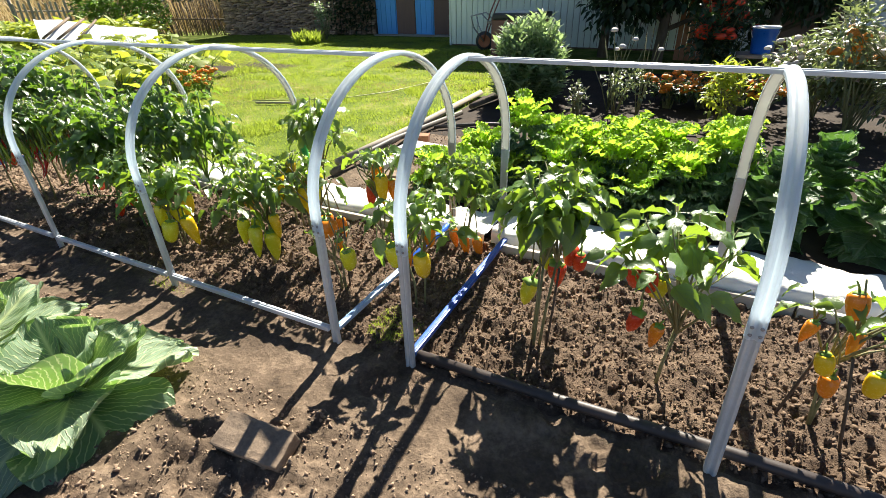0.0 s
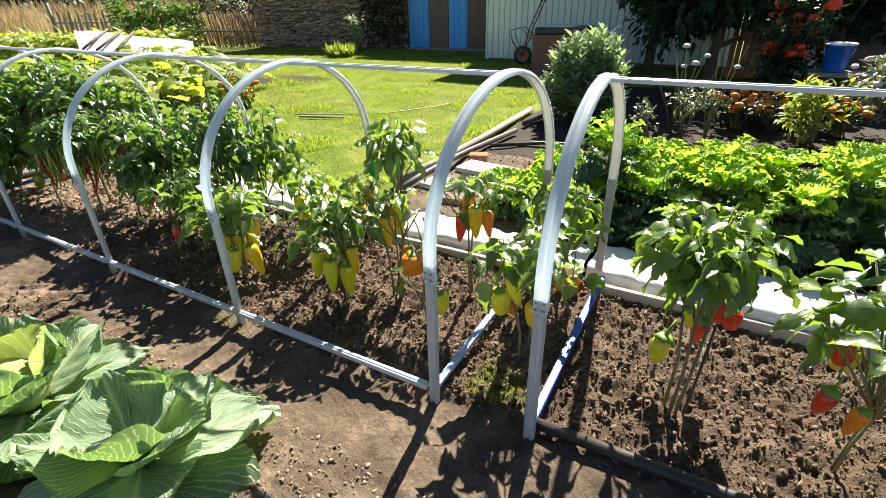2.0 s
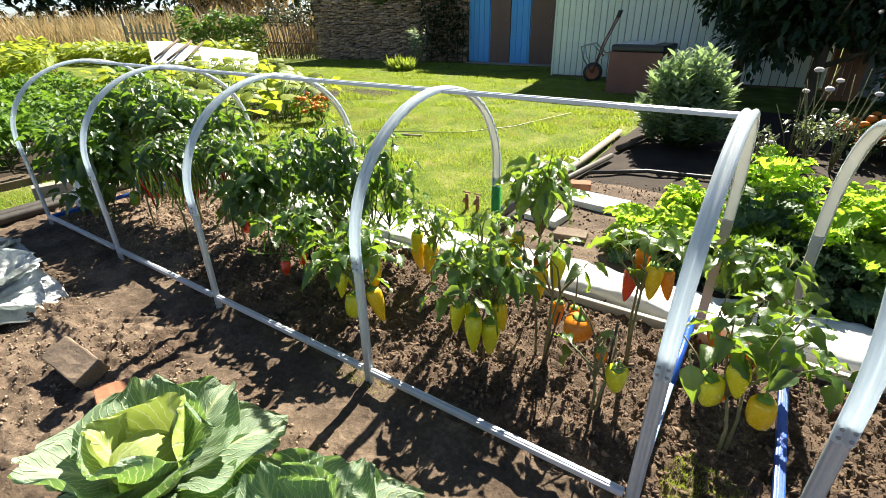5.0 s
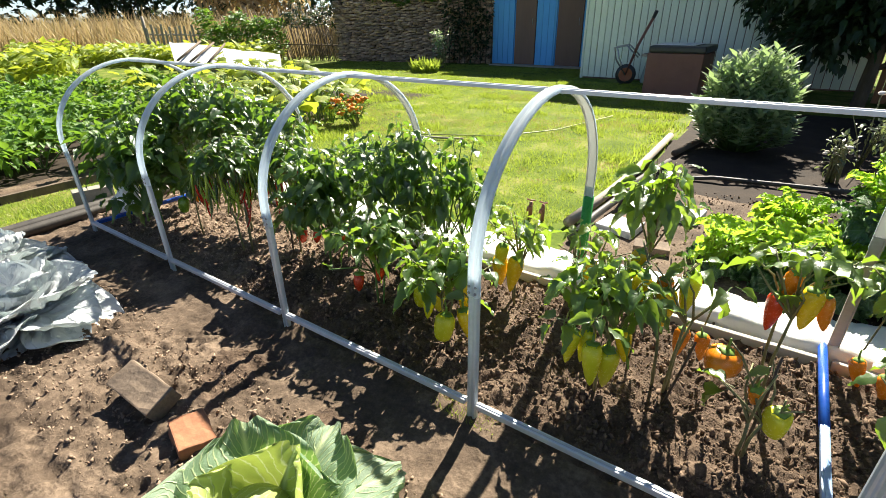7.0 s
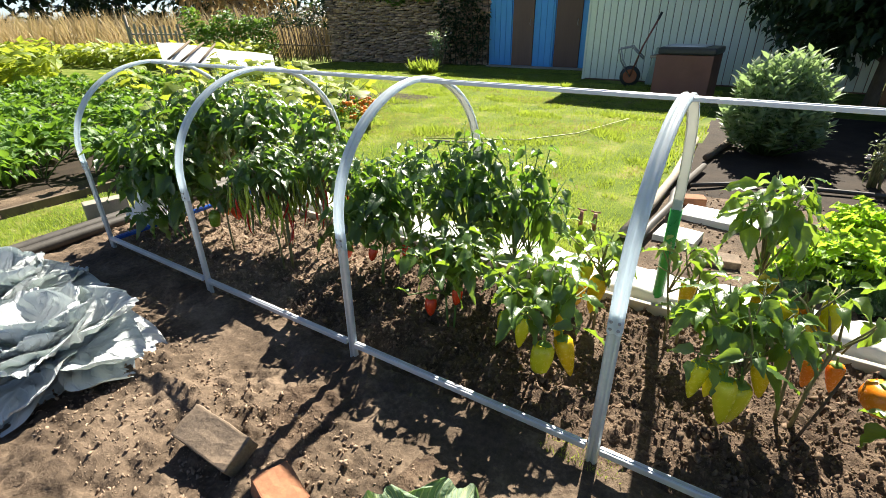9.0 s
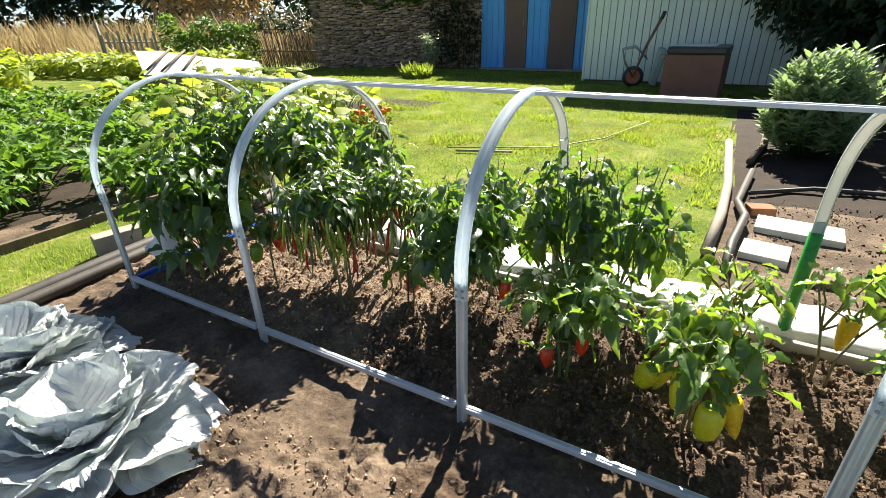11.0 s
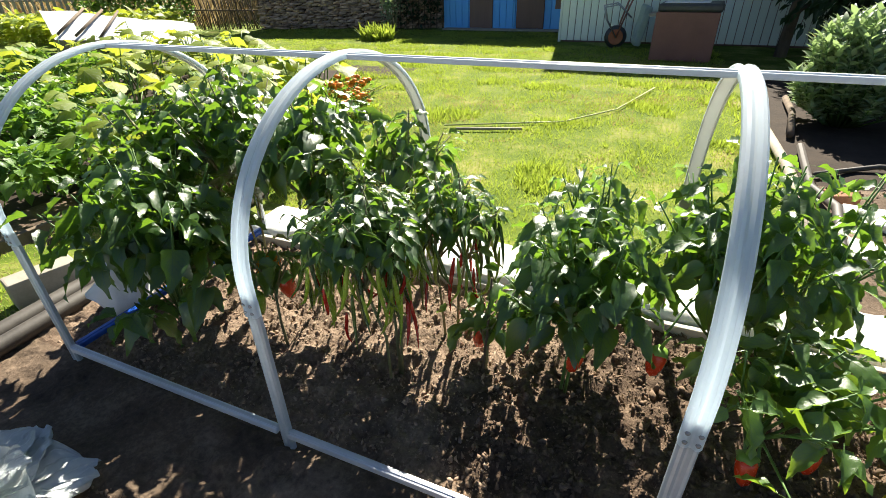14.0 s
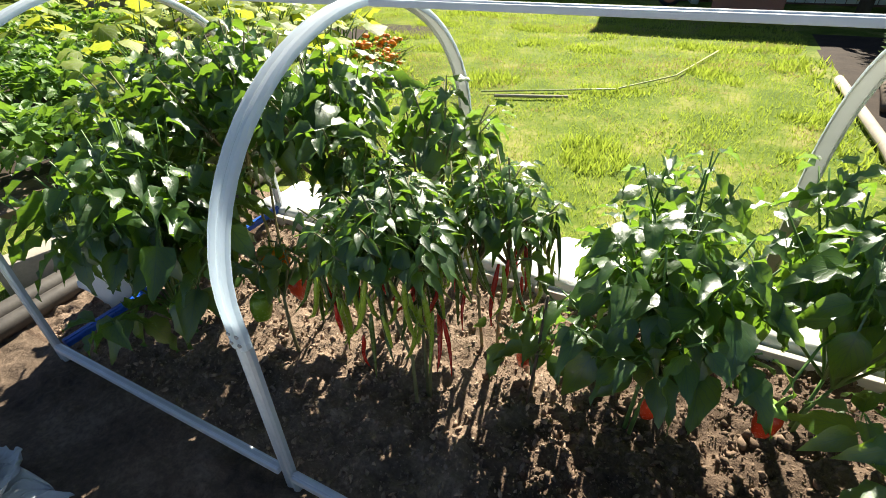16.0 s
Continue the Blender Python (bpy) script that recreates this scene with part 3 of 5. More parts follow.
long_tunnel = thing("hoop_tunnel", "bare tunnel frame of five white hoops over the pepper bed", "tunnel frame", group="hoop tunnel frames")
for i in range(5):
    hoop(long_tunnel, -i * 1.0, sleeve=(i == 1), beige=(i in (0, 2)), tilt=(0.4, 0.3, 0.3, 0.1, -0.3)[i], turn=(-1.6, 0.6, 0.3, 0.0, 0.0)[i])
for i in range(4):
    flat_bar("bottom_bar", (-i - 0.022, 0.004, 0.066), (-i - 0.978, 0.004, 0.066), 0.024, 0.022, BAR, long_tunnel, "pale grey ribbed metal bar")
flat_bar("ridge_bar", (0.03, WIDE / 2, TOP - 0.010), (-4.04, WIDE / 2, TOP - 0.010), 0.022, 0.014, PLASTIC_BAR, long_tunnel, "thin white ridge bar")
flat_bar("end_bar", (0, 0.03, 0.06), (0, WIDE - 0.12, 0.06), 0.026, 0.02, PALE_BLUE, long_tunnel, "pale blue taped end bar")
part("end_tape", tube("end_tape", [(0.0, 0.55, 0.06), (0, 0.8, 0.062), (0, WIDE, 0.062)], 0.0165, BLUE_BAR), parent=long_tunnel, label="blue tape round the end bar")
flat_bar("end_bar", (-4, 0.03, 0.05), (-4, WIDE - 0.02, 0.05), 0.034, 0.022, BLUE_BAR, long_tunnel, "blue end bar")
short_tunnel = thing("hoop_tunnel", "bare tunnel frame with a brown foot pipe and blue end bar", "tunnel frame", group="hoop tunnel frames")
for x, tilt, turn in ((0.352, 0.3, 1.5), (1.375, -1.7, 0.4), (2.39, 0.0, 0.0)):
    hoop(short_tunnel, x, tilt=tilt, turn=turn)
part("bottom_pipe", tube("bottom_pipe", [(0.33, 0.05, 0.035), (0.9, 0.06, 0.03), (1.37, 0.07, 0.035), (2.42, 0.08, 0.03)], 0.02, BROWN_PIPE, 10), parent=short_tunnel, label="dark brown plastic pipe")
flat_bar("ridge_bar", (0.32, WIDE / 2, TOP - 0.010), (2.42, WIDE / 2, TOP - 0.010), 0.022, 0.014, PLASTIC_BAR, short_tunnel, "thin white ridge bar")
flat_bar("end_bar", (0.35, 0.03, 0.05), (0.35, WIDE - 0.02, 0.05), 0.03, 0.022, BLUE_BAR, short_tunnel, "bright blue end bar")


def film_strip(x0, x1, y, wide, high, label, seed):
    """White film laid over edging boards: an uneven crumpled sheet with a board showing under its front."""
    ob = thing("film_covered_edging", label, "plastic film")
    n = int((x1 - x0) / 0.022)
    prof = [(-0.50, -0.1), (-0.51, 0.35), (-0.5, 0.75), (-0.46, 0.98), (-0.36, 1.04), (-0.2, 0.9), (0.0, 0.82), (0.2, 0.8), (0.36, 0.7), (0.46, 0.5), (0.52, 0.2), (0.56, -0.1)]
    verts, faces = [], []
    for i in range(n + 1):
        x = x0 + (x1 - x0) * i / n
        sway, w = 0.035 * noise.noise((x * 0.8, seed, 0)), wide * (1 + 0.3 * noise.noise((x * 1.3, seed, 4)))
        for j, (u, v) in enumerate(prof):
            q = 0.020 * noise.noise((x * 5, j * 0.6, seed)) + 0.014 * noise.noise((x * 13 + j * 0.5, j * 1.1, seed)) + 0.006 * noise.noise((x * 34, j * 2.0, seed))
            verts.append((x, y + sway * (0.2 if u < 0 else 1) + u * w + q * 0.5, v * high * (1 + 0.25 * noise.noise((x * 1.1, 5, seed))) + (q if v > 0.3 else 0)))
        if i:
            o, k = (i - 1) * len(prof), len(prof)
            faces += [(o + j, o + j + 1, o + k + j + 1, o + k + j) for j in range(k - 1)]
    part("film", mesh_of("film", verts, faces, FILM), parent=ob, label="crumpled white plastic film")
    x = x0 + 0.05
    while x < x1 - 0.2:
        e = min(x + 1.35, x1 - 0.03)
        part("board", slab((x, y - wide * 0.5 - 0.045, -0.03), (e, y - wide * 0.5 - 0.02, high * 0.55), 0.004), BOARD_PALE, ob, "pale edging board")
        x = e + 0.012


film_strip(-4.1, 0.24, 1.20, 0.34, 0.075, "crumpled white plastic film over edging boards behind the peppers", 1)
film_strip(0.27, 2.9, 1.22, 0.42, 0.095, "white plastic film folded flat over the bed's edging board", 2)

# ---- pepper plants ----


def fruit_mesh(kind, color):
    prof = {
        "long": [(0.004, 0.0), (0.026, 0.006), (0.034, -0.008), (0.034, -0.03), (0.030, -0.055), (0.022, -0.085), (0.012, -0.112), (0.003, -0.125)],
        "block": [(0.004, -0.004), (0.028, 0.006), (0.039, -0.006), (0.041, -0.03), (0.038, -0.055), (0.031, -0.078), (0.018, -0.09), (0.004, -0.086)],
        "small": [(0.003, 0.0), (0.020, 0.004), (0.025, -0.012), (0.023, -0.035), (0.015, -0.055), (0.003, -0.066)],
        "half": [(0.005, 0.0), (0.03, 0.008), (0.048, -0.008), (0.052, -0.03), (0.046, -0.05), (0.03, -0.064), (0.005, -0.06)],
    }[kind]
    v, f = lathe(prof, 15, 3, 0.09)
    v = [(x + 0.05 * z * z * 20 * 0.2, y, z) for x, y, z in v]
    me = mesh_of("pepper", v, f, FRUIT[color])
    return me


FRUITS = {(k, c): fruit_mesh(k, c) for k in ("long", "block", "small", "half") for c in FRUIT}
CAP_MESH = joined("stalk", [lathe([(0.0, 0.012), (0.02, 0.010), (0.026, 0.003), (0.024, 0.0)], 10, 5, 0.15), sweep([(0, 0, 0.008), (0.004, 0, 0.03), (0.014, 0, 0.05)], [0.006, 0.0042, 0.0035], 6)], CALYX)


def chili_mesh(color, bend):
    path = [(0, 0, 0), (0.004, 0, -0.035), (0.006 * bend, 0.004, -0.075), (0.02 * bend, 0.004, -0.115), (0.05 * bend, 0, -0.145)]
    return mesh_of("chili", *sweep(path, [0.004, 0.0085, 0.008, 0.0058, 0.0012], 6), CHILI_SKIN[color])


CHILIES = {c: [chili_mesh(c, b) for b in (0.7, 1.4, -1.2)] for c in ("lime", "green", "red")}


def pepper_plant(x, y, h, r, tips, per_tip, fruits=(), seed=0, stems=2, dark=False, size=0.105, base=0.42, label="", lean=(0, 0), narrow=False, chili=(0, 0, 0)):
    """A staked sweet or hot pepper: forked stems, clusters of drooping leaves at the tips, hanging fruits.
    fruits: (dx, dy, z of the fruit's shoulder, kind, colour, size)."""
    per_tip = int(per_tip * 1.4) if dark else per_tip
    h, r, tips, size = h * (1.14 if dark else 1.08), r * 1.22, int(tips * 1.35), size * (1.02 if dark else 1.06)
    front = 0.045 if dark else 0.0
    q = random.Random(seed * 31 + 5)
    z0 = rise(x, y)
    plant = thing("chili_plant" if chili[0] else "pepper_plant", label, "pepper plant", Matrix.Translation((x, y, z0)), "pepper plants in the tunnel")
    clear = max(h * 0.46, sum(f[2] for f in fruits) / len(fruits) + 0.07) if fruits else 0.0
    ends, pieces = [], []
    for s in range(stems):
        a = q.uniform(0, 6.28)
        bx, by = 0.025 * math.cos(a) * (stems > 1), 0.025 * math.sin(a) * (stems > 1)
        fx, fy = bx * 2.2 + lean[0] * 0.5, by * 2.2 + lean[1] * 0.5
        fork = (fx, fy, h * base)
        pieces.append(sweep([(bx, by, -0.03), (bx * 1.3 + q.uniform(-0.01, 0.01), by * 1.3, h * base * 0.5), fork], [0.0062, 0.0052, 0.0044], 6))
        ends.append(Vector(fork))
    nodes = []
    for k in range(tips):
        root = ends[k % stems]
        a = 2.4 * k + q.uniform(-0.5, 0.5)
        rad = r * math.sqrt((k + 0.7) / tips) * q.uniform(0.75, 1.05)
        level = base + (1 - base) * (1 - 0.62 * (rad / r) ** 2 * q.uniform(0.4, 1.3))
        tip = Vector((lean[0] + rad * math.cos(a), lean[1] + rad * math.sin(a), h * max(level, base * 0.8)))
        mid = (root + tip) / 2 + Vector((q.uniform(-0.02, 0.02), q.uniform(-0.02, 0.02), 0.02))
        pieces.append(sweep([root, mid, tip], [0.0046, 0.0036, 0.0022], 5))
        nodes.append((tip, mid, a))
    for dx, dy, fz, kind, color, fs in fruits:
        near = min((n[1] for n in nodes), key=lambda v: (v - Vector((dx, dy, fz + 0.05))).length)
        pieces.append(sweep([near, (near + Vector((dx, dy, fz + 0.07))) / 2 + Vector((0, 0, 0.01)), (dx, dy - front, fz + 0.05)], [0.003, 0.003, 0.003], 5))
    part("stem", joined("stem", pieces, STEM if base > 0.3 else TWIG), parent=plant, label="thin woody forked stem")
    shapes = CHILI_LEAVES if narrow else PEPPER_LEAVES_DARK if dark else PEPPER_LEAVES
    for tip, mid, a in nodes:
        for k in range(per_tip):
            t = k / per_tip
            at = tip.lerp(mid, t * (0.95 if dark else 0.75)) + Vector((q.uniform(-0.012, 0.012), q.uniform(-0.012, 0.012), q.uniform(-0.01, 0.01)))
            b = a + k * 2.4 + q.uniform(-0.4, 0.4)
            drop = math.radians(q.uniform(-8, 30) if t < 0.5 else q.uniform(15, 66 if dark else 55))
            d = Vector((math.cos(b) * math.cos(drop), math.sin(b) * math.cos(drop), -math.sin(drop)))
            s = size * (0.55 + 0.75 * t if t < 0.4 else q.uniform(0.7, 1.2))
            if narrow and (at + d * s * 1.3).z < h * 0.68 and q.random() < 0.93:
                continue
            if not dark and fruits and (at + d * s * 1.3).z < clear and q.random() < 0.95:
                continue
            m = aim(at + d * s * 0.3, d, s, q.uniform(-0.6, 0.6))
            part("leaf", shapes[q.randrange(len(shapes))], parent=plant, m=m)
    for dx, dy, fz, kind, color, fs in fruits:
        f = part("pepper", FRUITS[kind, color], parent=plant, label=f"{color if color != 'lime' else 'yellow-green'} hanging pepper",
                 m=pose(dx, dy - front, fz, q.uniform(-14, 14), q.uniform(-14, 14), q.uniform(0, 360)) @ Matrix.Diagonal((fs * 1.0, fs * 1.0, fs * 1.22, 1)))
        part("stalk", CAP_MESH, parent=f)
    for n, color in zip(chili, ("lime", "green", "red")):
        for k in range(n):
            a, rad = q.uniform(0, 6.28), r * q.uniform(0.45, 1.0)
            fz = h * {"lime": 0.70, "green": 0.74, "red": 0.64}[color] + q.uniform(-0.10, 0.04)
            s = q.uniform(0.85, 1.35)
            part("chili", CHILIES[color][q.randrange(3)], parent=plant, m=pose(lean[0] + rad * math.cos(a), lean[1] + rad * math.sin(a), fz, q.uniform(-12, 12), q.uniform(-12, 12), q.uniform(0, 360)) @ Matrix.Diagonal((s * 0.72, s * 0.72, s, 1)))
    return plant


L, B, SM, HF = "long", "block", "small", "half"
RED_PLANT = "dark green pepper plant with red and green fruits"
YEL_PLANT = "leafy pepper plant hung with yellow and lime fruits"

def hung(x, y, fruits):
    """Fruits given by the place of their middle, as offsets of their shoulder from a plant's foot."""
    half = {L: 0.062, B: 0.045, SM: 0.033, HF: 0.028}
    return [(a - x, b - y, c - rise(x, y) + half[kind] * 1.22 * s, kind, color, s) for a, b, c, kind, color, s in fruits]


pepper_plant(0.73, 0.35, 0.66, 0.17, 12, 8, hung(0.73, 0.35, [(0.81, 0.49, 0.34, B, "red", 0.75), (0.77, 0.51, 0.22, L, "red", 0.8), (0.85, 0.48, 0.33, B, "red", 0.65), (0.67, 0.46, 0.15, SM, "lime", 1.3), (0.73, 0.44, 0.32, SM, "lime", 1.0), (0.77, 0.42, 0.30, SM, "red", 1.0)]), 1, 3, label=RED_PLANT, base=0.5, lean=(0.0, 0.10), size=0.115)
pepper_plant(1.17, 0.33, 0.62, 0.21, 13, 8, hung(1.17, 0.33, [(1.05, 0.34, 0.40, SM, "red", 1.1), (1.10, 0.37, 0.38, B, "red", 0.65), (1.14, 0.42, 0.33, B, "lime", 0.8), (1.16, 0.24, 0.25, L, "orange", 0.65), (1.09, 0.27, 0.27, SM, "red", 1.0), (1.25, 0.40, 0.45, SM, "lime", 1.2)]), 2, 2, label=RED_PLANT, base=0.36, size=0.135, lean=(-0.01, 0.02))
pepper_plant(1.67, 0.31, 0.48, 0.13, 8, 6, hung(1.67, 0.31, [(1.56, 0.33, 0.34, L, "orange", 0.55), (1.60, 0.28, 0.28, B, "yellow", 0.62), (1.64, 0.29, 0.20, B, "orange", 0.62), (1.73, 0.27, 0.26, B, "yellow", 0.66), (1.63, 0.34, 0.46, B, "orange", 0.68), (1.66, 0.31, 0.35, L, "orange", 0.55)]), 3, 2, label="small staked pepper plant crowded with orange and yellow fruits", base=0.42, size=0.09)
pepper_plant(0.21, 0.36, 0.52, 0.17, 11, 8, hung(0.21, 0.36, [(0.11, 0.31, 0.27, B, "lime", 0.95), (0.17, 0.29, 0.34, L, "lime", 0.9), (0.25, 0.31, 0.26, B, "yellow", 0.9), (0.15, 0.36, 0.24, L, "orange", 0.75), (0.23, 0.42, 0.34, SM, "orange", 1.1)]), 4, 2, label=YEL_PLANT, base=0.45)
pepper_plant(0.17, 0.89, 0.50, 0.15, 11, 8, hung(0.17, 0.89, [(0.17, 0.89, 0.04, L, "orange", 0.75), (0.24, 0.91, 0.03, L, "orange", 0.8), (0.09, 0.92, 0.06, L, "orange", 0.75)]), 5, 2, label="pepper plant with orange fruits beside the white film", base=0.5)
pepper_plant(-0.22, 0.36, 0.32, 0.12, 6, 6, hung(-0.22, 0.36, [(-0.32, 0.40, 0.284, HF, "orange", 1.05), (-0.15, 0.32, 0.18, B, "lime", 0.9), (-0.22, 0.36, 0.22, SM, "orange", 0.8)]), 6, 2, label="thin pepper plant with a large orange-red fruit", base=0.5)
pepper_plant(-0.18, 0.68, 0.56, 0.15, 11, 7, hung(-0.18, 0.68, [(-0.14, 0.63, 0.41, L, "yellow", 0.95), (-0.22, 0.66, 0.36, L, "red", 0.85), (-0.19, 0.67, 0.45, L, "orange", 0.8), (-0.10, 0.66, 0.40, L, "orange", 0.75)]), 7, 2, label="pepper plant with mixed yellow and red fruits", base=0.6)
pepper_plant(-0.49, 0.52, 0.48, 0.14, 8, 6, hung(-0.49, 0.52, [(-0.60, 0.43, 0.42, L, "yellow", 0.9), (-0.53, 0.52, 0.33, L, "yellow", 1.0), (-0.47, 0.55, 0.40, L, "lime", 0.95), (-0.65, 0.58, 0.44, L, "yellow", 0.8), (-0.46, 0.58, 0.18, L, "orange", 0.8), (-0.40, 0.60, 0.17, L, "orange", 0.75), (-0.55, 0.57, 0.36, L, "orange", 0.85)]), 8, 3, label=YEL_PLANT, base=0.6)
pepper_plant(-0.71, 0.36, 0.52, 0.18, 13, 8, hung(-0.71, 0.36, [(-0.70, 0.31, 0.167, L, "lime", 1.0), (-0.655, 0.36, 0.12, L, "lime", 1.1), (-0.775, 0.31, 0.205, L, "lime", 0.9), (-0.73, 0.36, 0.20, L, "lime", 0.85), (-0.62, 0.37, 0.24, L, "yellow", 0.8)]), 9, 2, label=YEL_PLANT, base=0.45)
pepper_plant(-0.66, 0.82, 0.72, 0.12, 8, 7, [], 10, 1, label="tall thin pepper plant rising over the white film", base=0.5)
pepper_plant(-0.90, 0.82, 0.42, 0.14, 7, 6, [(0.02, -0.03, 0.30, L, "yellow", 0.9)], 11, 2, label=YEL_PLANT, base=0.5)
pepper_plant(-1.24, 0.76, 0.42, 0.15, 8, 6, hung(-1.24, 0.76, [(-1.31, 0.76, 0.13, L, "yellow", 1.1), (-1.22, 0.77, 0.14, L, "yellow", 1.15), (-1.27, 0.72, 0.24, L, "lime", 0.9)]), 12, 2, label=YEL_PLANT, base=0.5)
pepper_plant(-1.33, 0.33, 0.46, 0.19, 12, 8, hung(-1.33, 0.33, [(-1.265, 0.24, 0.14, B, "lime", 1.0), (-1.22, 0.30, 0.12, L, "yellow", 1.05), (-1.25, 0.36, 0.23, L, "yellow", 1.0), (-1.415, 0.38, 0.12, L, "lime", 0.95), (-1.45, 0.33, 0.16, B, "lime", 0.9), (-1.36, 0.27, 0.20, L, "lime", 0.85)]), 13, 2, label=YEL_PLANT, base=0.5)
pepper_plant(-1.74, 0.36, 0.48, 0.22, 13, 10, [(-0.06, -0.06, 0.19, SM, "red", 1.0), (0.06, -0.04, 0.26, SM, "red", 0.9)], 14, 2, label=RED_PLANT, base=0.3)
pepper_plant(-1.90, 0.72, 0.72, 0.22, 15, 8, [(-0.13, -0.22, 0.32, SM, "red", 1.0)], 15, 2, dark=True, label=RED_PLANT, base=0.22)
pepper_plant(-1.62, 0.85, 0.66, 0.18, 10, 7, [], 16, 2, dark=True, label="dark green pepper plant by the film", base=0.25)
pepper_plant(-2.29, 0.52, 0.60, 0.19, 14, 8, [(0.05, -0.02, 0.24, SM, "red", 0.9)], 17, 2, dark=True, label=RED_PLANT, base=0.3, size=0.115)
pepper_plant(-2.56, 0.56, 0.26, 0.10, 4, 4, [(-0.02, 0.09, 0.14, SM, "red", 1.45)], 18, 1, dark=True, label="low pepper plant with one red fruit", base=0.4)
pepper_plant(-2.84, 0.39, 0.61, 0.17, 20, 11, (), 19, 3, dark=True, label="hot pepper plant hung with long lime and red chilies", base=0.55, narrow=True, chili=(64, 26, 13), size=0.08, lean=(-0.09, 0.02))
pepper_plant(-2.74, 0.68, 0.60, 0.17, 17, 11, (), 20, 2, dark=True, label="hot pepper plant hung with long thin chilies", base=0.5, narrow=True, chili=(26, 26, 9), size=0.074)
pepper_plant(-3.08, 0.62, 0.58, 0.15, 12, 10, (), 21, 2, dark=True, label="hot pepper plant hung with long thin chilies", base=0.5, narrow=True, chili=(14, 12, 5), size=0.074)
pepper_plant(-3.31, 0.38, 0.40, 0.10, 4, 4, [(-0.10, 0.12, 0.33, L, "orange", 0.95), (-0.05, 0.12, 0.36, L, "orange", 0.8), (0.01, 0.09, 0.29, SM, "red", 1.3), (-0.05, 0.0, 0.26, B, "green", 0.8)], 22, 1, dark=True, label="sparse pepper plant with orange and red fruits", base=0.55)
pepper_plant(-3.36, 0.72, 0.80, 0.24, 15, 8, [], 23, 2, dark=True, label="tall dark green pepper plant", base=0.5, size=0.12)
pepper_plant(-3.70, 0.32, 0.68, 0.28, 26, 8, [(0.16, -0.08, 0.28, B, "green", 0.65), (0.12, -0.02, 0.36, SM, "green", 0.9)], 24, 2, dark=True, label="large dense dark green pepper plant with green fruits", base=0.14, size=0.125)
pepper_plant(-3.74, 0.74, 0.84, 0.27, 18, 8, [], 25, 2, dark=True, label="tall dark green pepper plant", base=0.4, size=0.12)
pepper_plant(-2.30, 0.84, 0.62, 0.17, 9, 7, [], 26, 2, dark=True, label="dark green pepper plant by the film", base=0.28)
pepper_plant(-3.05, 0.90, 0.70, 0.2, 11, 7, [], 27, 2, dark=True, label="dark green pepper plant by the film", base=0.45)
pepper_plant(-4.02, 0.62, 0.78, 0.24, 13, 8, [], 28, 2, dark=True, label="tall dark green pepper plant", base=0.4, size=0.12)

for x, y, h, tilt in ((1.56, 0.33, 0.42, 8), (1.72, 0.24, 0.36, -12), (-2.55, 0.5, 0.42, 3), (-0.2, 0.37, 0.38, 2), (0.78, 0.36, 0.36, 3), (-0.46, 0.44, 0.3, 10)):
    st = new("plant_stake", tube("plant_stake", [(0, 0, -0.05), (0.002, 0, h * 0.5), (0, 0.003, h)], [0.005, 0.0045, 0.004], STAKE, 6))
    st.matrix_basis = pose(x, y, 0, 0, tilt, 0)
    tagged(st, "thin dark stake pushed into the soil beside a pepper", "stake", "plant stakes")

# ---- cabbages, bricks and the border by the path ----


def cabbage_leaf(seed, wide, cup, ruffle, curl, pucker=0.012, n=20):
    """A big cabbage leaf along +Y: rounded, cupped, puckered between its veins, with a wavy rim."""
    r = random.Random(seed)
    p = [r.uniform(0, 6.28) for _ in range(6)]
    verts, uvs, faces = [], [], []
    for i in range(n + 1):
        t = i / n
        w = wide * (math.sin(math.pi * (0.10 + 0.84 * t ** 0.95)) ** 0.6) * (0.32 + 0.68 * min(1, t * 2.2))
        for j in range(n + 1):
            a = j / n * 2 - 1
            rim = max(abs(a), t) ** 4
            z = cup * (a * a * 0.5 * w + 0.0) + curl * t * t
            z += ruffle * rim * (math.sin(p[0] + 13 * t + 4 * a) + 0.6 * math.sin(p[1] + 21 * a + 6 * t))
            vein = math.sin((t - abs(a) * 0.45) * 9 * 3.14 * 2 / 2)
            z += pucker * (vein + 0.9 * noise.noise((a * 9, t * 10, seed)) + (0.7 * noise.noise((a * 17, t * 20, seed)) if n > 30 else 0)) * min(1, abs(a) * 4) * (1 - rim)
            y = t - 0.10 * a * a * t + ruffle * 0.8 * (t ** 3) * math.sin(p[2] + 7 * a)
            verts.append((a * w * (1 + 0.05 * math.sin(p[3] + 8 * t)), y, z))
            uvs.append((0.5 + a * 0.5, t))
    for i in range(n):
        for j in range(n):
            o = i * (n + 1) + j
            faces.append((o, o + 1, o + n + 2, o + n + 1))
    return verts, faces, uvs


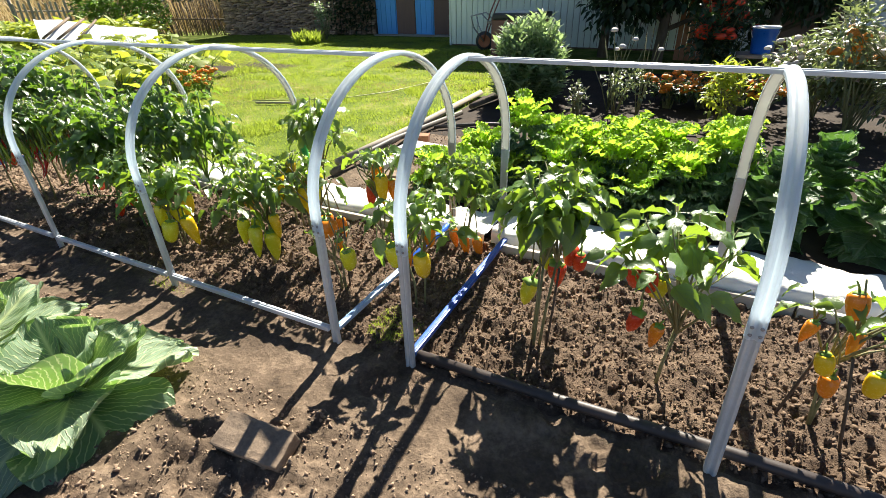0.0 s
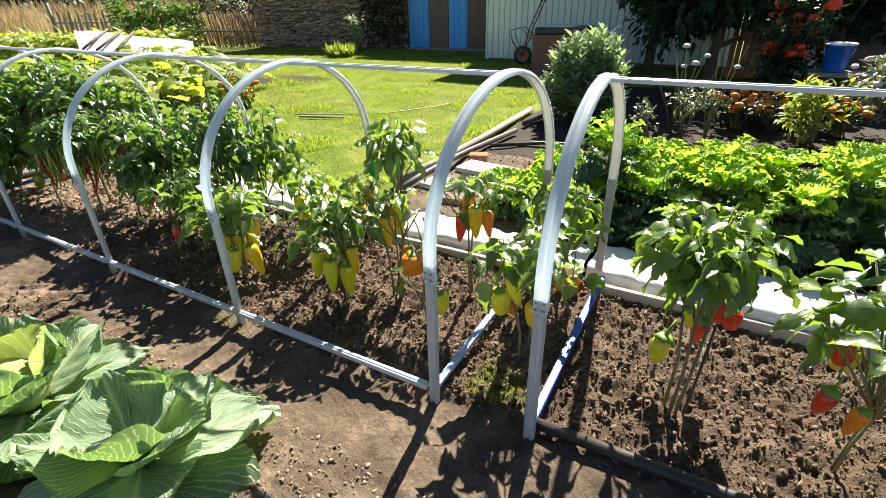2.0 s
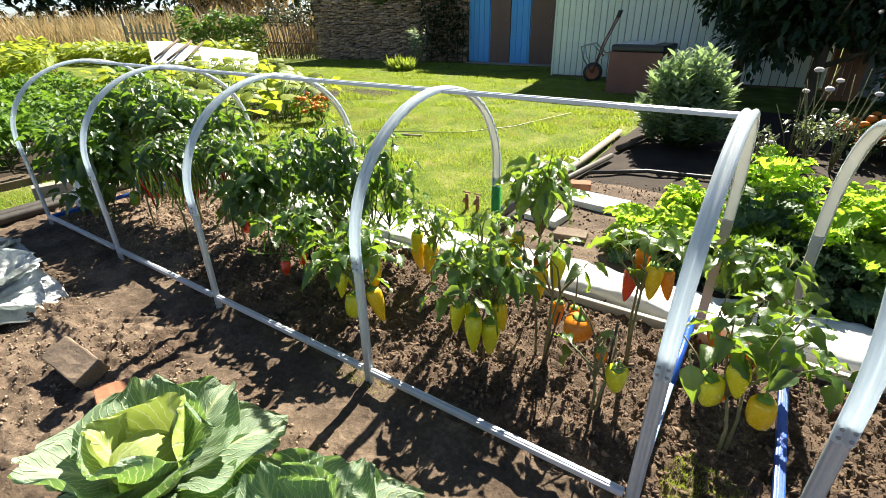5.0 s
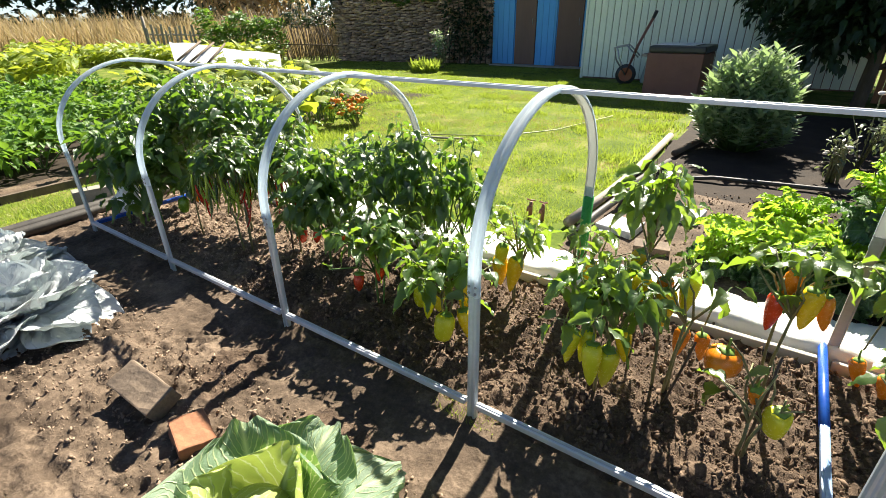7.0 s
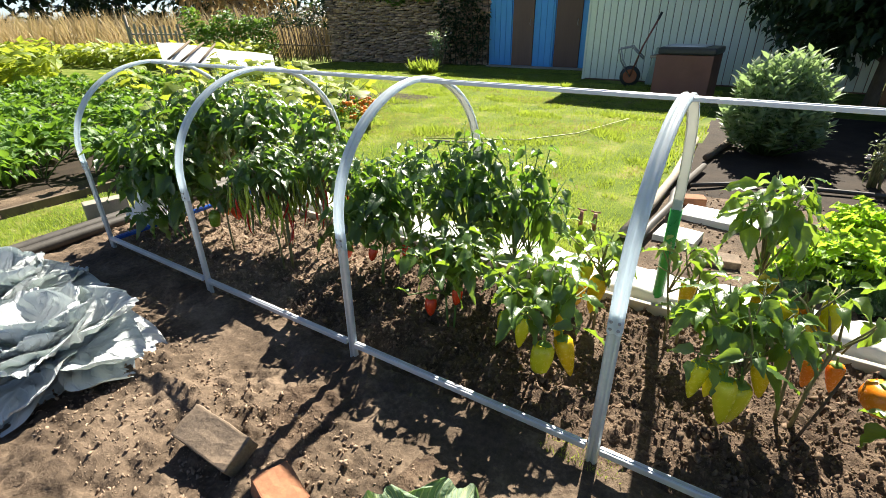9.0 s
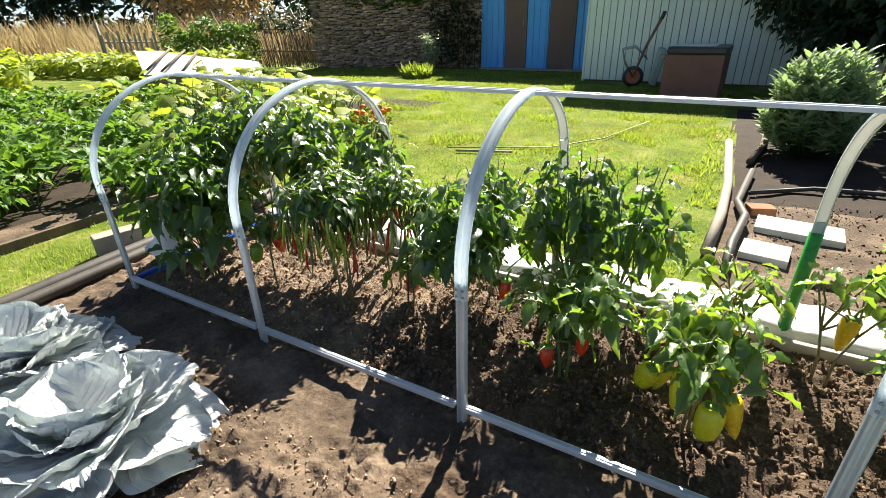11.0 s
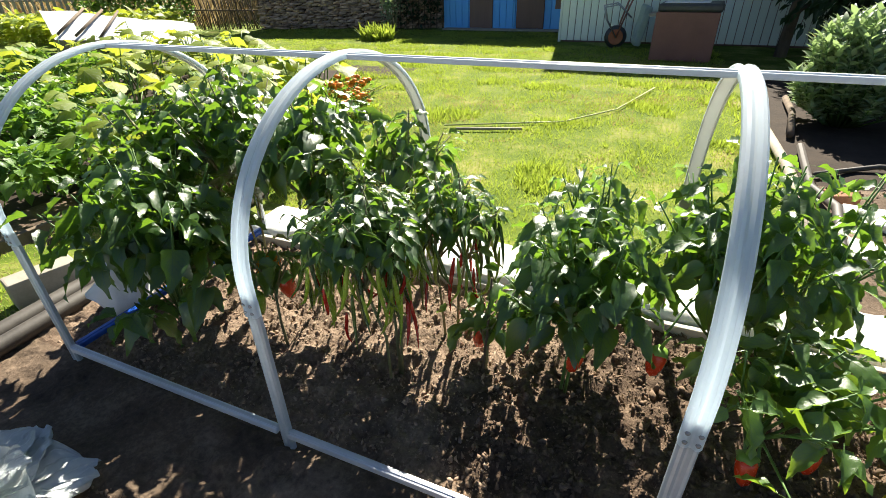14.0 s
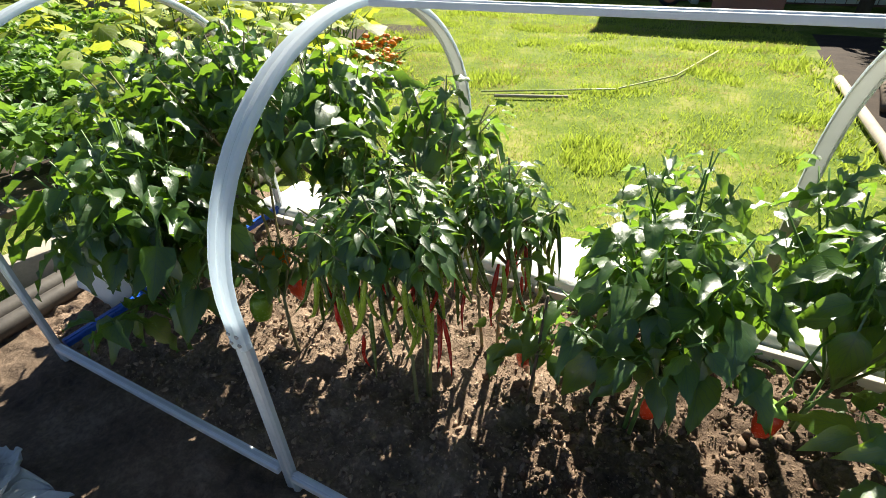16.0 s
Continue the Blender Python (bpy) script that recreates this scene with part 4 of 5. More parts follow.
def cabbage(x, y, radius, leaves, material, label, seed, head=0.0, spread=(8, 60), ruffle=0.03, lift=0.05):
    r = random.Random(seed)
    z0 = rise(x, y)
    c = thing("cabbage", label, "cabbage", Matrix.Translation((x, y, z0)), "cabbages along the path")
    part("stalk", tube("stalk", [(0, 0, -0.03), (0, 0, 0.03), (0, 0, 0.09)], [0.02, 0.022, 0.026], CALYX, 8), parent=c)
    for k in range(leaves):
        t = k / leaves
        a = k * 2.4 + r.uniform(-0.25, 0.25)
        up = math.radians(spread[0] + (spread[1] - spread[0]) * t + r.uniform(-6, 8))
        size = radius * (1.05 - 0.42 * t) * r.uniform(0.9, 1.1)
        d = Vector((math.cos(a) * math.cos(up), math.sin(a) * math.cos(up), math.sin(up)))
        inward = Vector((-math.cos(a) * math.sin(up), -math.sin(a) * math.sin(up), math.cos(up)))
        v, f, uv = cabbage_leaf(seed * 50 + k, 0.60, 1.1 * (0.35 + t), ruffle, -0.34 + 0.42 * t + r.uniform(-0.1, 0.1), 0.03 if material is CABBAGE_BLUE else 0.014, 36 if material is CABBAGE_BLUE else 22)
        at = Vector((math.cos(a), math.sin(a), 0)) * 0.02 + Vector((0, 0, 0.045 + lift * t))
        part("leaf", mesh_of("leaf", v, f, material if not (head and t > 0.8) else CABBAGE_HEAD, uv), parent=c, m=aim(at, d, size, r.uniform(-0.25, 0.25), inward))
    if head:
        v, f = lathe([(0.0, -0.9), (0.45, -0.85), (0.85, -0.45), (1.0, 0.0), (0.88, 0.5), (0.5, 0.86), (0.0, 0.97)], 24, 5, 0.03)
        part("head", mesh_of("head", v, f, CABBAGE_HEAD, [(0.5 + 0.5 * p[0], 0.5 + 0.5 * p[2]) for p in v]), parent=c, label="tight pale yellow-green head", m=Matrix.Translation((0, 0, 0.05 + head)) @ Matrix.Scale(head, 4))
    return c


cabbage(-0.63, -0.66, 0.36, 12, CABBAGE, "open green cabbage with broad veined outer leaves", 1, spread=(-2, 58), ruffle=0.05)
cabbage(-1.15, -0.73, 0.37, 13, CABBAGE, "green cabbage with a pale head among cupped leaves", 2, head=0.10, spread=(0, 66), ruffle=0.045)
cabbage(-2.98, -0.70, 0.37, 24, CABBAGE_BLUE, "blue-grey cabbage with ruffled waxy leaves", 3, spread=(-8, 58), ruffle=0.03)
cabbage(-3.62, -0.62, 0.34, 22, CABBAGE_BLUE, "blue-grey cabbage with ruffled waxy leaves", 4, spread=(-6, 60), ruffle=0.03)
cabbage(-0.95, -1.30, 0.34, 11, CABBAGE, "green cabbage with broad veined leaves", 5, spread=(4, 50))
cabbage(-3.2, -1.25, 0.36, 20, CABBAGE_BLUE, "blue-grey cabbage with ruffled waxy leaves", 7, spread=(-4, 58), ruffle=0.03)


def brick(x, y, z, rx, ry, rz, material, label, length=0.25, seed=0):
    bm = slab((-length / 2, -0.058, -0.036), (length / 2, 0.058, 0.036), 0.006)
    bmesh.ops.subdivide_edges(bm, edges=[e for e in bm.edges if e.calc_length() > 0.05], cuts=4, use_grid_fill=True)
    for v in bm.verts:
        n = noise.noise_vector(v.co * 22 + Vector((seed, 0, 0)))
        v.co += n * 0.005
    ob = part("brick", bm, material, m=pose(x, y, z, rx, ry, rz))
    return tagged(ob, label, "brick", "loose bricks on the soil")


brick(-2.04, -0.60, 0.055, 22, 8, 4, BRICK, "sooty tan brick propped askew on the soil", seed=1)
brick(-1.74, -0.60, 0.003, -8, 4, -16, BRICK_RED, "broken orange brick lying in the soil", 0.16, 2)
brick(0.10, -0.52, 0.035, 18, 6, 8, BRICK, "dark chipped brick half sunk in the soil", 0.24, 3)

for k, (dx, r, mat, label) in enumerate(((-4.30, 0.036, BLACK_PIPE, "grey-black plastic pipe lying along the bed's end"), (-4.385, 0.04, BLACK_PIPE, "dusty thick pipe lying along the bed's end"))):
    ob = new("pipe", tube("pipe", [(dx, -1.9, r * 0.8), (dx + 0.01, -0.4, r * 0.85), (dx - 0.03, 0.3, r * 0.85), (dx - 0.10, 1.5, r * 0.8)], r, mat, 10))
    tagged(ob, label, "pipe", "pipes at the bed's end")
block = part("concrete_block", slab((-0.13, -0.055, 0), (0.13, 0.055, 0.135), 0.008), CONCRETE, m=pose(-4.54, 0.24, 0.005, 0, 0, 76))
tagged(block, "pale weathered concrete block standing on the grass", "block")
bagv, bagf = lathe([(0.0, 0.0), (0.075, 0.004), (0.085, 0.05), (0.07, 0.11), (0.045, 0.15), (0.022, 0.19), (0.05, 0.235), (0.0, 0.22)], 30)
bagv = [Vector(v) * (1.3 + 0.5 * noise.noise(Vector(v) * 13) + 0.3 * noise.noise(Vector(v) * 34)) for v in bagv]
bag = new("plastic_bag", mesh_of("plastic_bag", bagv, bagf, FILM))
bag.matrix_basis = pose(-4.14, 0.33, 0.0, 0, 8, 30)
tagged(bag, "knotted crumpled white plastic bag beside the blue bar", "bag")
for y0, y1 in ((-1.9, -0.2), (-0.18, 1.6)):
    b = part("bed_board", slab((-5.22, y0, -0.02), (-5.185, y1, 0.065), 0.004), BARK)
    tagged(b, "dark weathered board edging the vegetable bed", "board", "bed edging boards")


# ---- vegetable beds beyond the tunnel ----
SQUASH_LEAVES = [mesh_of("leaf", v, f, SQUASH, uv) for v, f, uv in (blade(7, 0.52, 0.25, -0.1, 0.05, 0.0, s, 5, 6, 0.8) for s in range(3))]


def squash_plant(x, y, leaves, r, h, seed, label):
    q = random.Random(seed)
    plant = thing("squash_plant", label, "squash plant", Matrix.Translation((x, y, 0)), "squash plants")
    pieces = []
    for k in range(leaves):
        a, rad = q.uniform(0, 6.28), r * math.sqrt(q.random())
        top = Vector((rad * math.cos(a), rad * math.sin(a), h * q.uniform(0.55, 1.0) * (1.1 - 0.4 * rad / r)))
        pieces.append(sweep([(top.x * 0.5, top.y * 0.5, -0.02), top * 0.6, top], [0.009, 0.007, 0.005], 5))
        b = q.uniform(0, 6.28)
        d = Vector((math.cos(b), math.sin(b), q.uniform(-0.5, 0.35)))
        part("leaf", SQUASH_LEAVES[q.randrange(3)], parent=plant, m=aim(top, d, q.uniform(0.16, 0.27), q.uniform(-0.5, 0.5)))
    part("stem", joined("stem", pieces, TWIG), parent=plant)


for k, (x, y) in enumerate(((-4.75, 1.75), (-5.3, 2.3), (-5.8, 1.9), (-6.0, 2.9), (-6.1, 3.7), (-6.8, 2.4), (-6.9, 3.6), (-7.8, 3.0), (-6.2, 4.3), (-7.4, 4.6), (-8.6, 4.0), (-9.2, 3.0), (-8.3, 5.4), (-9.8, 4.6), (-5.1, 1.5), (-5.5, 3.3), (-6.5, 3.1), (-7.3, 3.9), (-8.0, 3.6), (-8.7, 4.8), (-9.3, 5.4), (-7.9, 4.3), (-10.4, 4.0), (-10.6, 5.4))):
    squash_plant(x, y, 20, 0.55, 0.58 + 0.02 * (k % 4), 100 + k, "sprawling squash plant with large yellowing green leaves")


def leaf_cloud(name, count, where, size, template, material, seed, droop=(-0.6, 0.5), spread=0.3):
    """Many leaves in one mesh; where(q) gives a place and the way out of the plant."""
    q = random.Random(seed)
    mats = []
    for _ in range(count):
        at, out = where(q)
        d = Vector(out) + Vector((q.uniform(-1, 1), q.uniform(-1, 1), q.uniform(*droop)))
        mats.append(aim(at, d, size * q.uniform(1 - spread, 1 + spread), q.uniform(-0.7, 0.7)))
    return scatter(name, template[:2], mats, material, template[2])


def mound(rx, ry, lo, hi, lumps, seed):
    """Places over an uneven heap of foliage made of several lumps."""
    q0 = random.Random(seed)
    balls = [(q0.uniform(-0.65, 0.65) * rx, q0.uniform(-0.65, 0.65) * ry, q0.uniform(lo + 0.3 * (hi - lo), hi - 0.2 * (hi - lo)), q0.uniform(0.32, 0.55)) for _ in range(lumps)]

    def where(q):
        bx, by, bz, br = balls[q.randrange(lumps)]
        d = Vector((q.gauss(0, 1), q.gauss(0, 1), q.gauss(0, 1) + 0.25)).normalized()
        f = q.random() ** 0.4
        at = Vector((bx + d.x * br * rx * f, by + d.y * br * ry * f, bz + d.z * br * (hi - lo) * 0.62 * f))
        at.z = max(lo, at.z)
        return at, d * 1.2
    return where


GREEN_LEAF = blade(4, 0.36, 0.25, 0.2, 0.03, 0.2, 8)
for k, (x, y) in enumerate(((-6.0, -0.3), (-6.1, 0.4), (-6.9, -0.1), (-6.8, 0.8), (-7.7, 0.4), (-7.6, 1.3), (-8.6, 0.9), (-8.6, 1.9), (-9.6, 1.5), (-6.2, -1.0), (-5.75, 1.0), (-9.7, 2.4), (-10.6, 2.0), (-7.2, 2.0), (-6.5, 1.6), (-8.0, 2.3), (-5.8, 1.55), (-9.0, 3.4), (-7.0, -0.8), (-6.4, 0.0), (-7.9, -0.3), (-8.9, 0.1), (-10.4, 1.0), (-11.3, 2.6), (-10.4, 3.4))):
    p = thing("leafy_greens", "low bushy vegetable greens with bright leaves", "greens", Matrix.Translation((x, y, 0)), "leafy greens in rows")
    part("foliage", leaf_cloud("foliage", 420, mound(0.5, 0.45, 0.03, 0.42, 6, k), 0.085, GREEN_LEAF, GREENS, k), parent=p)
    part("stem", joined("stem", [sweep([(0.02 * i - 0.04, 0, -0.02), (0.09 * (i - 2), 0.05 * i - 0.1, 0.14), (0.16 * (i - 2), 0.1 * i - 0.2, 0.26)], [0.008, 0.006, 0.004], 5) for i in range(5)], TWIG), parent=p)


def curly(seed, wide=0.5, n=18):
    """A kale leaf with a tightly frilled rim."""
    r = random.Random(seed)
    p = r.uniform(0, 6)
    verts, uvs, faces = [], [], []
    m = 18
    for i in range(n + 1):
        t = i / n
        w = wide * math.sin(math.pi * (0.06 + 0.8 * t)) ** 0.7
        for j in range(m + 1):
            a = j / m * 2 - 1
            rim = max(abs(a), t ** 2) ** 2.5
            z = -0.35 * t * t + 0.3 * a * a * w + 0.10 * rim * (math.sin(p + 24 * t + 7 * a) + math.sin(p * 2 + 15 * a) + 0.7 * math.sin(p * 3 + 22 * t * a))
            verts.append((a * w + 0.07 * rim * math.sin(p + 26 * t), t + 0.08 * rim * math.sin(p + 17 * a), z))
            uvs.append((0.5 + a / 2, t))
    for i in range(n):
        for j in range(m):
            o = i * (m + 1) + j
            faces.append((o, o + 1, o + m + 2, o + m + 1))
    return verts, faces, uvs


KALE_LIGHT_LEAVES = [mesh_of("leaf", v, f, KALE, uv) for v, f, uv in (curly(s) for s in range(3))]
KALE_DARK_LEAVES = [mesh_of("leaf", v, f, KALE_DARK, uv) for v, f, uv in (curly(s + 5) for s in range(3))]


def kale(x, y, h, r, leaves, seed, label, light=0.4):
    q = random.Random(seed)
    k0 = thing("kale_plant", label, "kale", Matrix.Translation((x, y, rise(x, y))), "kale plants behind the tunnel")
    part("stem", tube("stem", [(0, 0, -0.03), (0.01, 0, h * 0.4), (0, 0.01, h * 0.8)], [0.018, 0.016, 0.01], TWIG, 7), parent=k0)
    for k in range(leaves):
        t = k / leaves
        a = k * 2.4 + q.uniform(-0.3, 0.3)
        up = -1.3 + 3.3 * t + q.uniform(-0.5, 0.5)
        d = Vector((math.cos(a), math.sin(a), up))
        f = q.uniform(0.02, 0.13) * (1.1 - 0.6 * t)
        at = Vector((f * math.cos(a), f * math.sin(a), h * (0.12 + 0.72 * t + q.uniform(-0.06, 0.06))))
        shapes = KALE_LIGHT_LEAVES if t > 1 - light else KALE_DARK_LEAVES
        part("leaf", shapes[q.randrange(3)], parent=k0, m=aim(at, d, r * q.uniform(0.75, 1.15) * (1.1 - 0.4 * t), q.uniform(-0.4, 0.4)))


for k, (x, y, h, light) in enumerate(((0.16, 1.86, 0.66, 0.4), (0.40, 1.70, 0.42, 0.35), (0.58, 1.98, 0.50, 0.6), (0.80, 1.78, 0.46, 0.45), (1.02, 2.02, 0.54, 0.6), (1.14, 1.72, 0.46, 0.35), (1.34, 1.94, 0.58, 0.45), (0.28, 2.16, 0.48, 0.6), (0.78, 2.26, 0.50, 0.7), (1.40, 2.32, 0.5, 0.5), (-0.16, 1.98, 0.36, 0.8), (-0.42, 1.72, 0.24, 0.9), (-0.14, 1.68, 0.28, 0.7), (0.12, 1.62, 0.30, 0.4), (0.62, 1.62, 0.30, 0.2), (0.92, 1.60, 0.30, 0.2), (2.55, 2.05, 0.42, 0.6))):
    kale(x, y, h * 1.0, 0.15, 58 if h > 0.3 else 36, 300 + k, "curly kale plant with bright frilled top leaves" if light > 0.45 else "dark curly kale plant with frilled leaves", light * 0.75)
for k, (x, y) in enumerate(((1.60, 1.68), (2.06, 1.72), (2.5, 1.65), (1.85, 2.1))):
    c = cabbage(x, y, 0.2, 40, KALE_DARK, "dark green cabbage growing behind the white film", 20 + k, spread=(-22, 62), ruffle=0.06, lift=0.36)
    c["group"] = "dark cabbages behind the film"

# ---- flower beds ----
FLOWER = [lathe([(0.0, 0.6), (0.4, 0.66), (0.82, 0.42), (1.0, 0.0), (0.75, -0.35), (0.0, -0.5)], 10, 5, 0.14)]


def flower_plant(x, y, h, r, count, leaf, petal, fsize, flowers, seed, name, label, size=0.06, base=0.05, template=SMALL_LEAF):
    """A bushy flowering plant: stems, foliage, and each bloom a part."""
    q = random.Random(seed)
    p = thing(name, label, "flowers", Matrix.Translation((x, y, rise(x, y))))
    where = mound(r, r, base, h, 9, seed)
    part("foliage", leaf_cloud("foliage", count, where, size, template, leaf, seed), parent=p)
    part("stem", joined("stem", [sweep([(q.uniform(-0.05, 0.05), q.uniform(-0.05, 0.05), -0.02), (q.uniform(-0.4, 0.4) * r, q.uniform(-0.4, 0.4) * r, h * 0.5), (q.uniform(-0.7, 0.7) * r, q.uniform(-0.7, 0.7) * r, h * 0.85)], [0.01, 0.007, 0.003], 5) for _ in range(12)], STEM), parent=p)
    if petal:
        me = mesh_of("bloom", *FLOWER[0], petal)
        for _ in range(flowers):
            at, out = where(q)
            at = Vector((at.x, at.y, max(at.z, h * 0.5) + 0.03))
            part("bloom", me, parent=p, m=Matrix.Translation(at) @ Matrix.Rotation(q.uniform(-0.7, 0.7), 4, "X") @ Matrix.Rotation(q.uniform(0, 6), 4, "Z") @ Matrix.Scale(fsize * q.uniform(0.7, 1.2), 4))
    return p


flower_plant(-4.85, 3.42, 0.34, 0.34, 500, GREENS, ORANGE_PETAL, 0.03, 95, 1, "marigold_plant", "round bush of orange-red marigolds on the lawn's edge", 0.05)
for k, (x, y) in enumerate(((0.85, 4.7), (1.2, 4.85), (1.75, 4.75), (1.0, 5.1))):
    flower_plant(x, y, 0.34, 0.32, 420, TREE, ORANGE_PETAL, 0.04, 40, 10 + k, "marigold_plant", "low orange marigold plant in the shady bed", 0.05)
flower_plant(1.45, 4.3, 0.55, 0.3, 420, SQUASH, None, 0, 0, 20, "shrub", "yellow-green shrub in the flower bed", 0.07)
for k, (x, y, h) in enumerate(((1.2, 5.95, 1.2), (1.38, 6.35, 1.25))):
    flower_plant(x, y, h, 0.36, 800, TREE, RED_PETAL, 0.075, 20, 30 + k, "zinnia_plant", "tall dark-leaved plant with round red-orange blooms", 0.09, 0.15)
for k, (x, y, h) in enumerate(((2.35, 4.05, 1.15), (2.75, 4.3, 1.3), (2.15, 4.7, 0.8))):
    flower_plant(x, y, h, 0.5, 2000, ROSE, WHITE_PETAL if k else ORANGE_PETAL, 0.032 if k else 0.06, 110 if k else 18, 40 + k, "rose_bush", "rose bush with small glossy leaves and orange blooms" if not k else "rose bush with glossy leaves and small pale pink blooms", 0.06, 0.1)
for k, (x, y) in enumerate(((0.42, 4.0), (0.62, 4.15), (0.3, 4.35))):
    q = random.Random(50 + k)
    p = thing("dahlia_plant", "bare-stemmed plant with white fading blooms", "flowers", Matrix.Translation((x, y, 0)), "white flowers")
    tops = [(q.uniform(-0.2, 0.2), q.uniform(-0.15, 0.15), q.uniform(0.45, 0.85)) for _ in range(6)]
    part("stem", joined("stem", [sweep([(0, 0, -0.02), (a * 0.4, b * 0.5, c * 0.5), (a, b, c)], [0.007, 0.005, 0.003], 5) for a, b, c in tops], STEM), parent=p)
    me = mesh_of("bloom", *FLOWER[0], WHITE_PETAL)
    for a, b, c in tops[:2]:
        part("bloom", me, parent=p, m=Matrix.Translation((a, b, c)) @ Matrix.Scale(q.uniform(0.026, 0.038), 4))
    part("foliage", leaf_cloud("foliage", 90, mound(0.2, 0.2, 0.05, 0.5, 5, k), 0.05, SMALL_LEAF, ROSE, k), parent=p)
flower_plant(0.1, 3.75, 0.42, 0.12, 90, ROSE, WHITE_PETAL, 0.02, 8, 60, "dried_plant", "small dried plant with pale pinkish leaves", 0.045)

# grey-green bush at the lawn's corner
q = random.Random(70)
bush = thing("garden_bush", "round grey-green bush of upright lance-leaved shoots", "bush", Matrix.Translation((-0.66, 4.5, 0)))
shoots, mats = [], []
for k in range(150):
    a, f = k * 2.4, math.sqrt((k + 0.5) / 150)
    tip = Vector((0.45 * f * math.cos(a), 0.45 * f * math.sin(a), 0.82 - 0.55 * f ** 4 + q.uniform(-0.16, 0.16)))
    root = Vector((tip.x * 0.25, tip.y * 0.25, 0.0))
    mid = root.lerp(tip, 0.55) + Vector((tip.x * 0.15, tip.y * 0.15, 0))
    shoots.append(sweep([root, mid, tip], [0.008, 0.006, 0.003], 4))
    for j in range(34):
        t = 0.3 + 0.7 * j / 34
        at = root.lerp(mid, t / 0.55) if t < 0.55 else mid.lerp(tip, (t - 0.55) / 0.45)
        b = j * 2.4 + k
        d = Vector((math.cos(b), math.sin(b), 0.9 if t > 0.85 else 0.25)) + (tip - mid).normalized() * 0.5
        mats.append(aim(at, d, q.uniform(0.07, 0.13), q.uniform(-0.7, 0.7), width=1.5))
tagged(part("woody_growth", joined("woody_growth", shoots, TWIG), parent=bush), kind="stuff")
part("foliage", scatter("foliage", LANCE_LEAF[:2], mats, SAGE, LANCE_LEAF[2]), parent=bush)


def tree(x, y, h, spread, count, seed, label, size=0.13, lo=0.3, material=TREE, group=""):
    """A tapered trunk with limbs and an uneven, gappy crown."""
    q = random.Random(seed)
    t = thing("tree", label, "tree", Matrix.Translation((x, y, 0)), group)
    limbs = [sweep([(0, 0, -0.1), (0.03, 0.02, h * 0.3), (0.0, 0.05, h * 0.75)], [0.09, 0.07, 0.03], 8)]
    for k in range(8):
        a = k * 2.4
        limbs.append(sweep([(0, 0.03, h * (0.2 + 0.06 * k)), (0.45 * spread * math.cos(a), 0.45 * spread * math.sin(a), h * (0.32 + 0.06 * k)), (0.8 * spread * math.cos(a), 0.8 * spread * math.sin(a), h * (0.42 + 0.06 * k))], [0.04, 0.025, 0.01], 6))
    part("trunk", joined("trunk", limbs, BARK), parent=t)
    part("crown", leaf_cloud("crown", count, mound(spread, spread, lo, h, 22, seed), size, SMALL_LEAF, material, seed), parent=t)


tree(0.45, 7.7, 2.5, 1.4, 12000, 1, "dark leafy tree overhanging the shed wall")
tree(1.95, 8.2, 2.2, 1.2, 6000, 2, "dark leafy tree in deep shade")
tree(-0.55, 8.5, 2.9, 1.0, 7500, 3, "dark leafy tree against the mint shed")

# ---- sheds and the house corner ----


def blue_shed():
    shed = thing("blue_shed", "shed wall of blue boards with brown wooden doors", "shed")
    part("wall", slab((-7.4, 11.46, -0.05), (-3.2, 13.2, 2.55), 0.01), BLUE_PAINT, shed, "blue painted boards")
    part("roof", slab((-7.6, 11.36, 2.56), (-3.0, 13.4, 2.66), 0.01), ROOFING, shed, "grey roof")
    for x0, x1 in ((-7.38, -6.73), (-6.1, -5.56), (-4.86, -4.72)):
        x = x0
        while x < x1 - 0.05:
            w = min(0.16, x1 - x)
            part("plank", slab((x + 0.004, 11.42, 0.0), (x + w - 0.004, 11.458, 2.5), 0.004), BLUE_PAINT, shed)
            x += 0.16
    for x0, x1 in ((-6.7, -6.12), (-5.53, -4.88)):
        d = part("door", slab((x0, 11.41, 0.03), (x1, 11.45, 2.05), 0.006), BROWN_PAINT, shed, "brown painted door")
        part("handle", tube("handle", [(x1 - 0.08, 11.40, 1.0), (x1 - 0.08, 11.37, 1.03), (x1 - 0.08, 11.37, 1.12), (x1 - 0.08, 11.40, 1.15)], 0.008, SCREW, 6), parent=d)
        part("lintel", slab((x0 - 0.03, 11.40, 2.06), (x1 + 0.03, 11.457, 2.5), 0.006), BLUE_PAINT, shed)
    d = part("door", slab((-4.7, 11.41, 0.03), (-4.0, 11.45, 2.05), 0.006), BLUE_PAINT, shed, "blue door with a brown upper panel")
    part("panel", slab((-4.63, 11.395, 0.45), (-4.1, 11.408, 1.9), 0.004), BROWN_PAINT, d)
    part("threshold", slab((-7.3, 11.1, -0.03), (-4.2, 11.4, 0.03), 0.01), CONCRETE, shed)


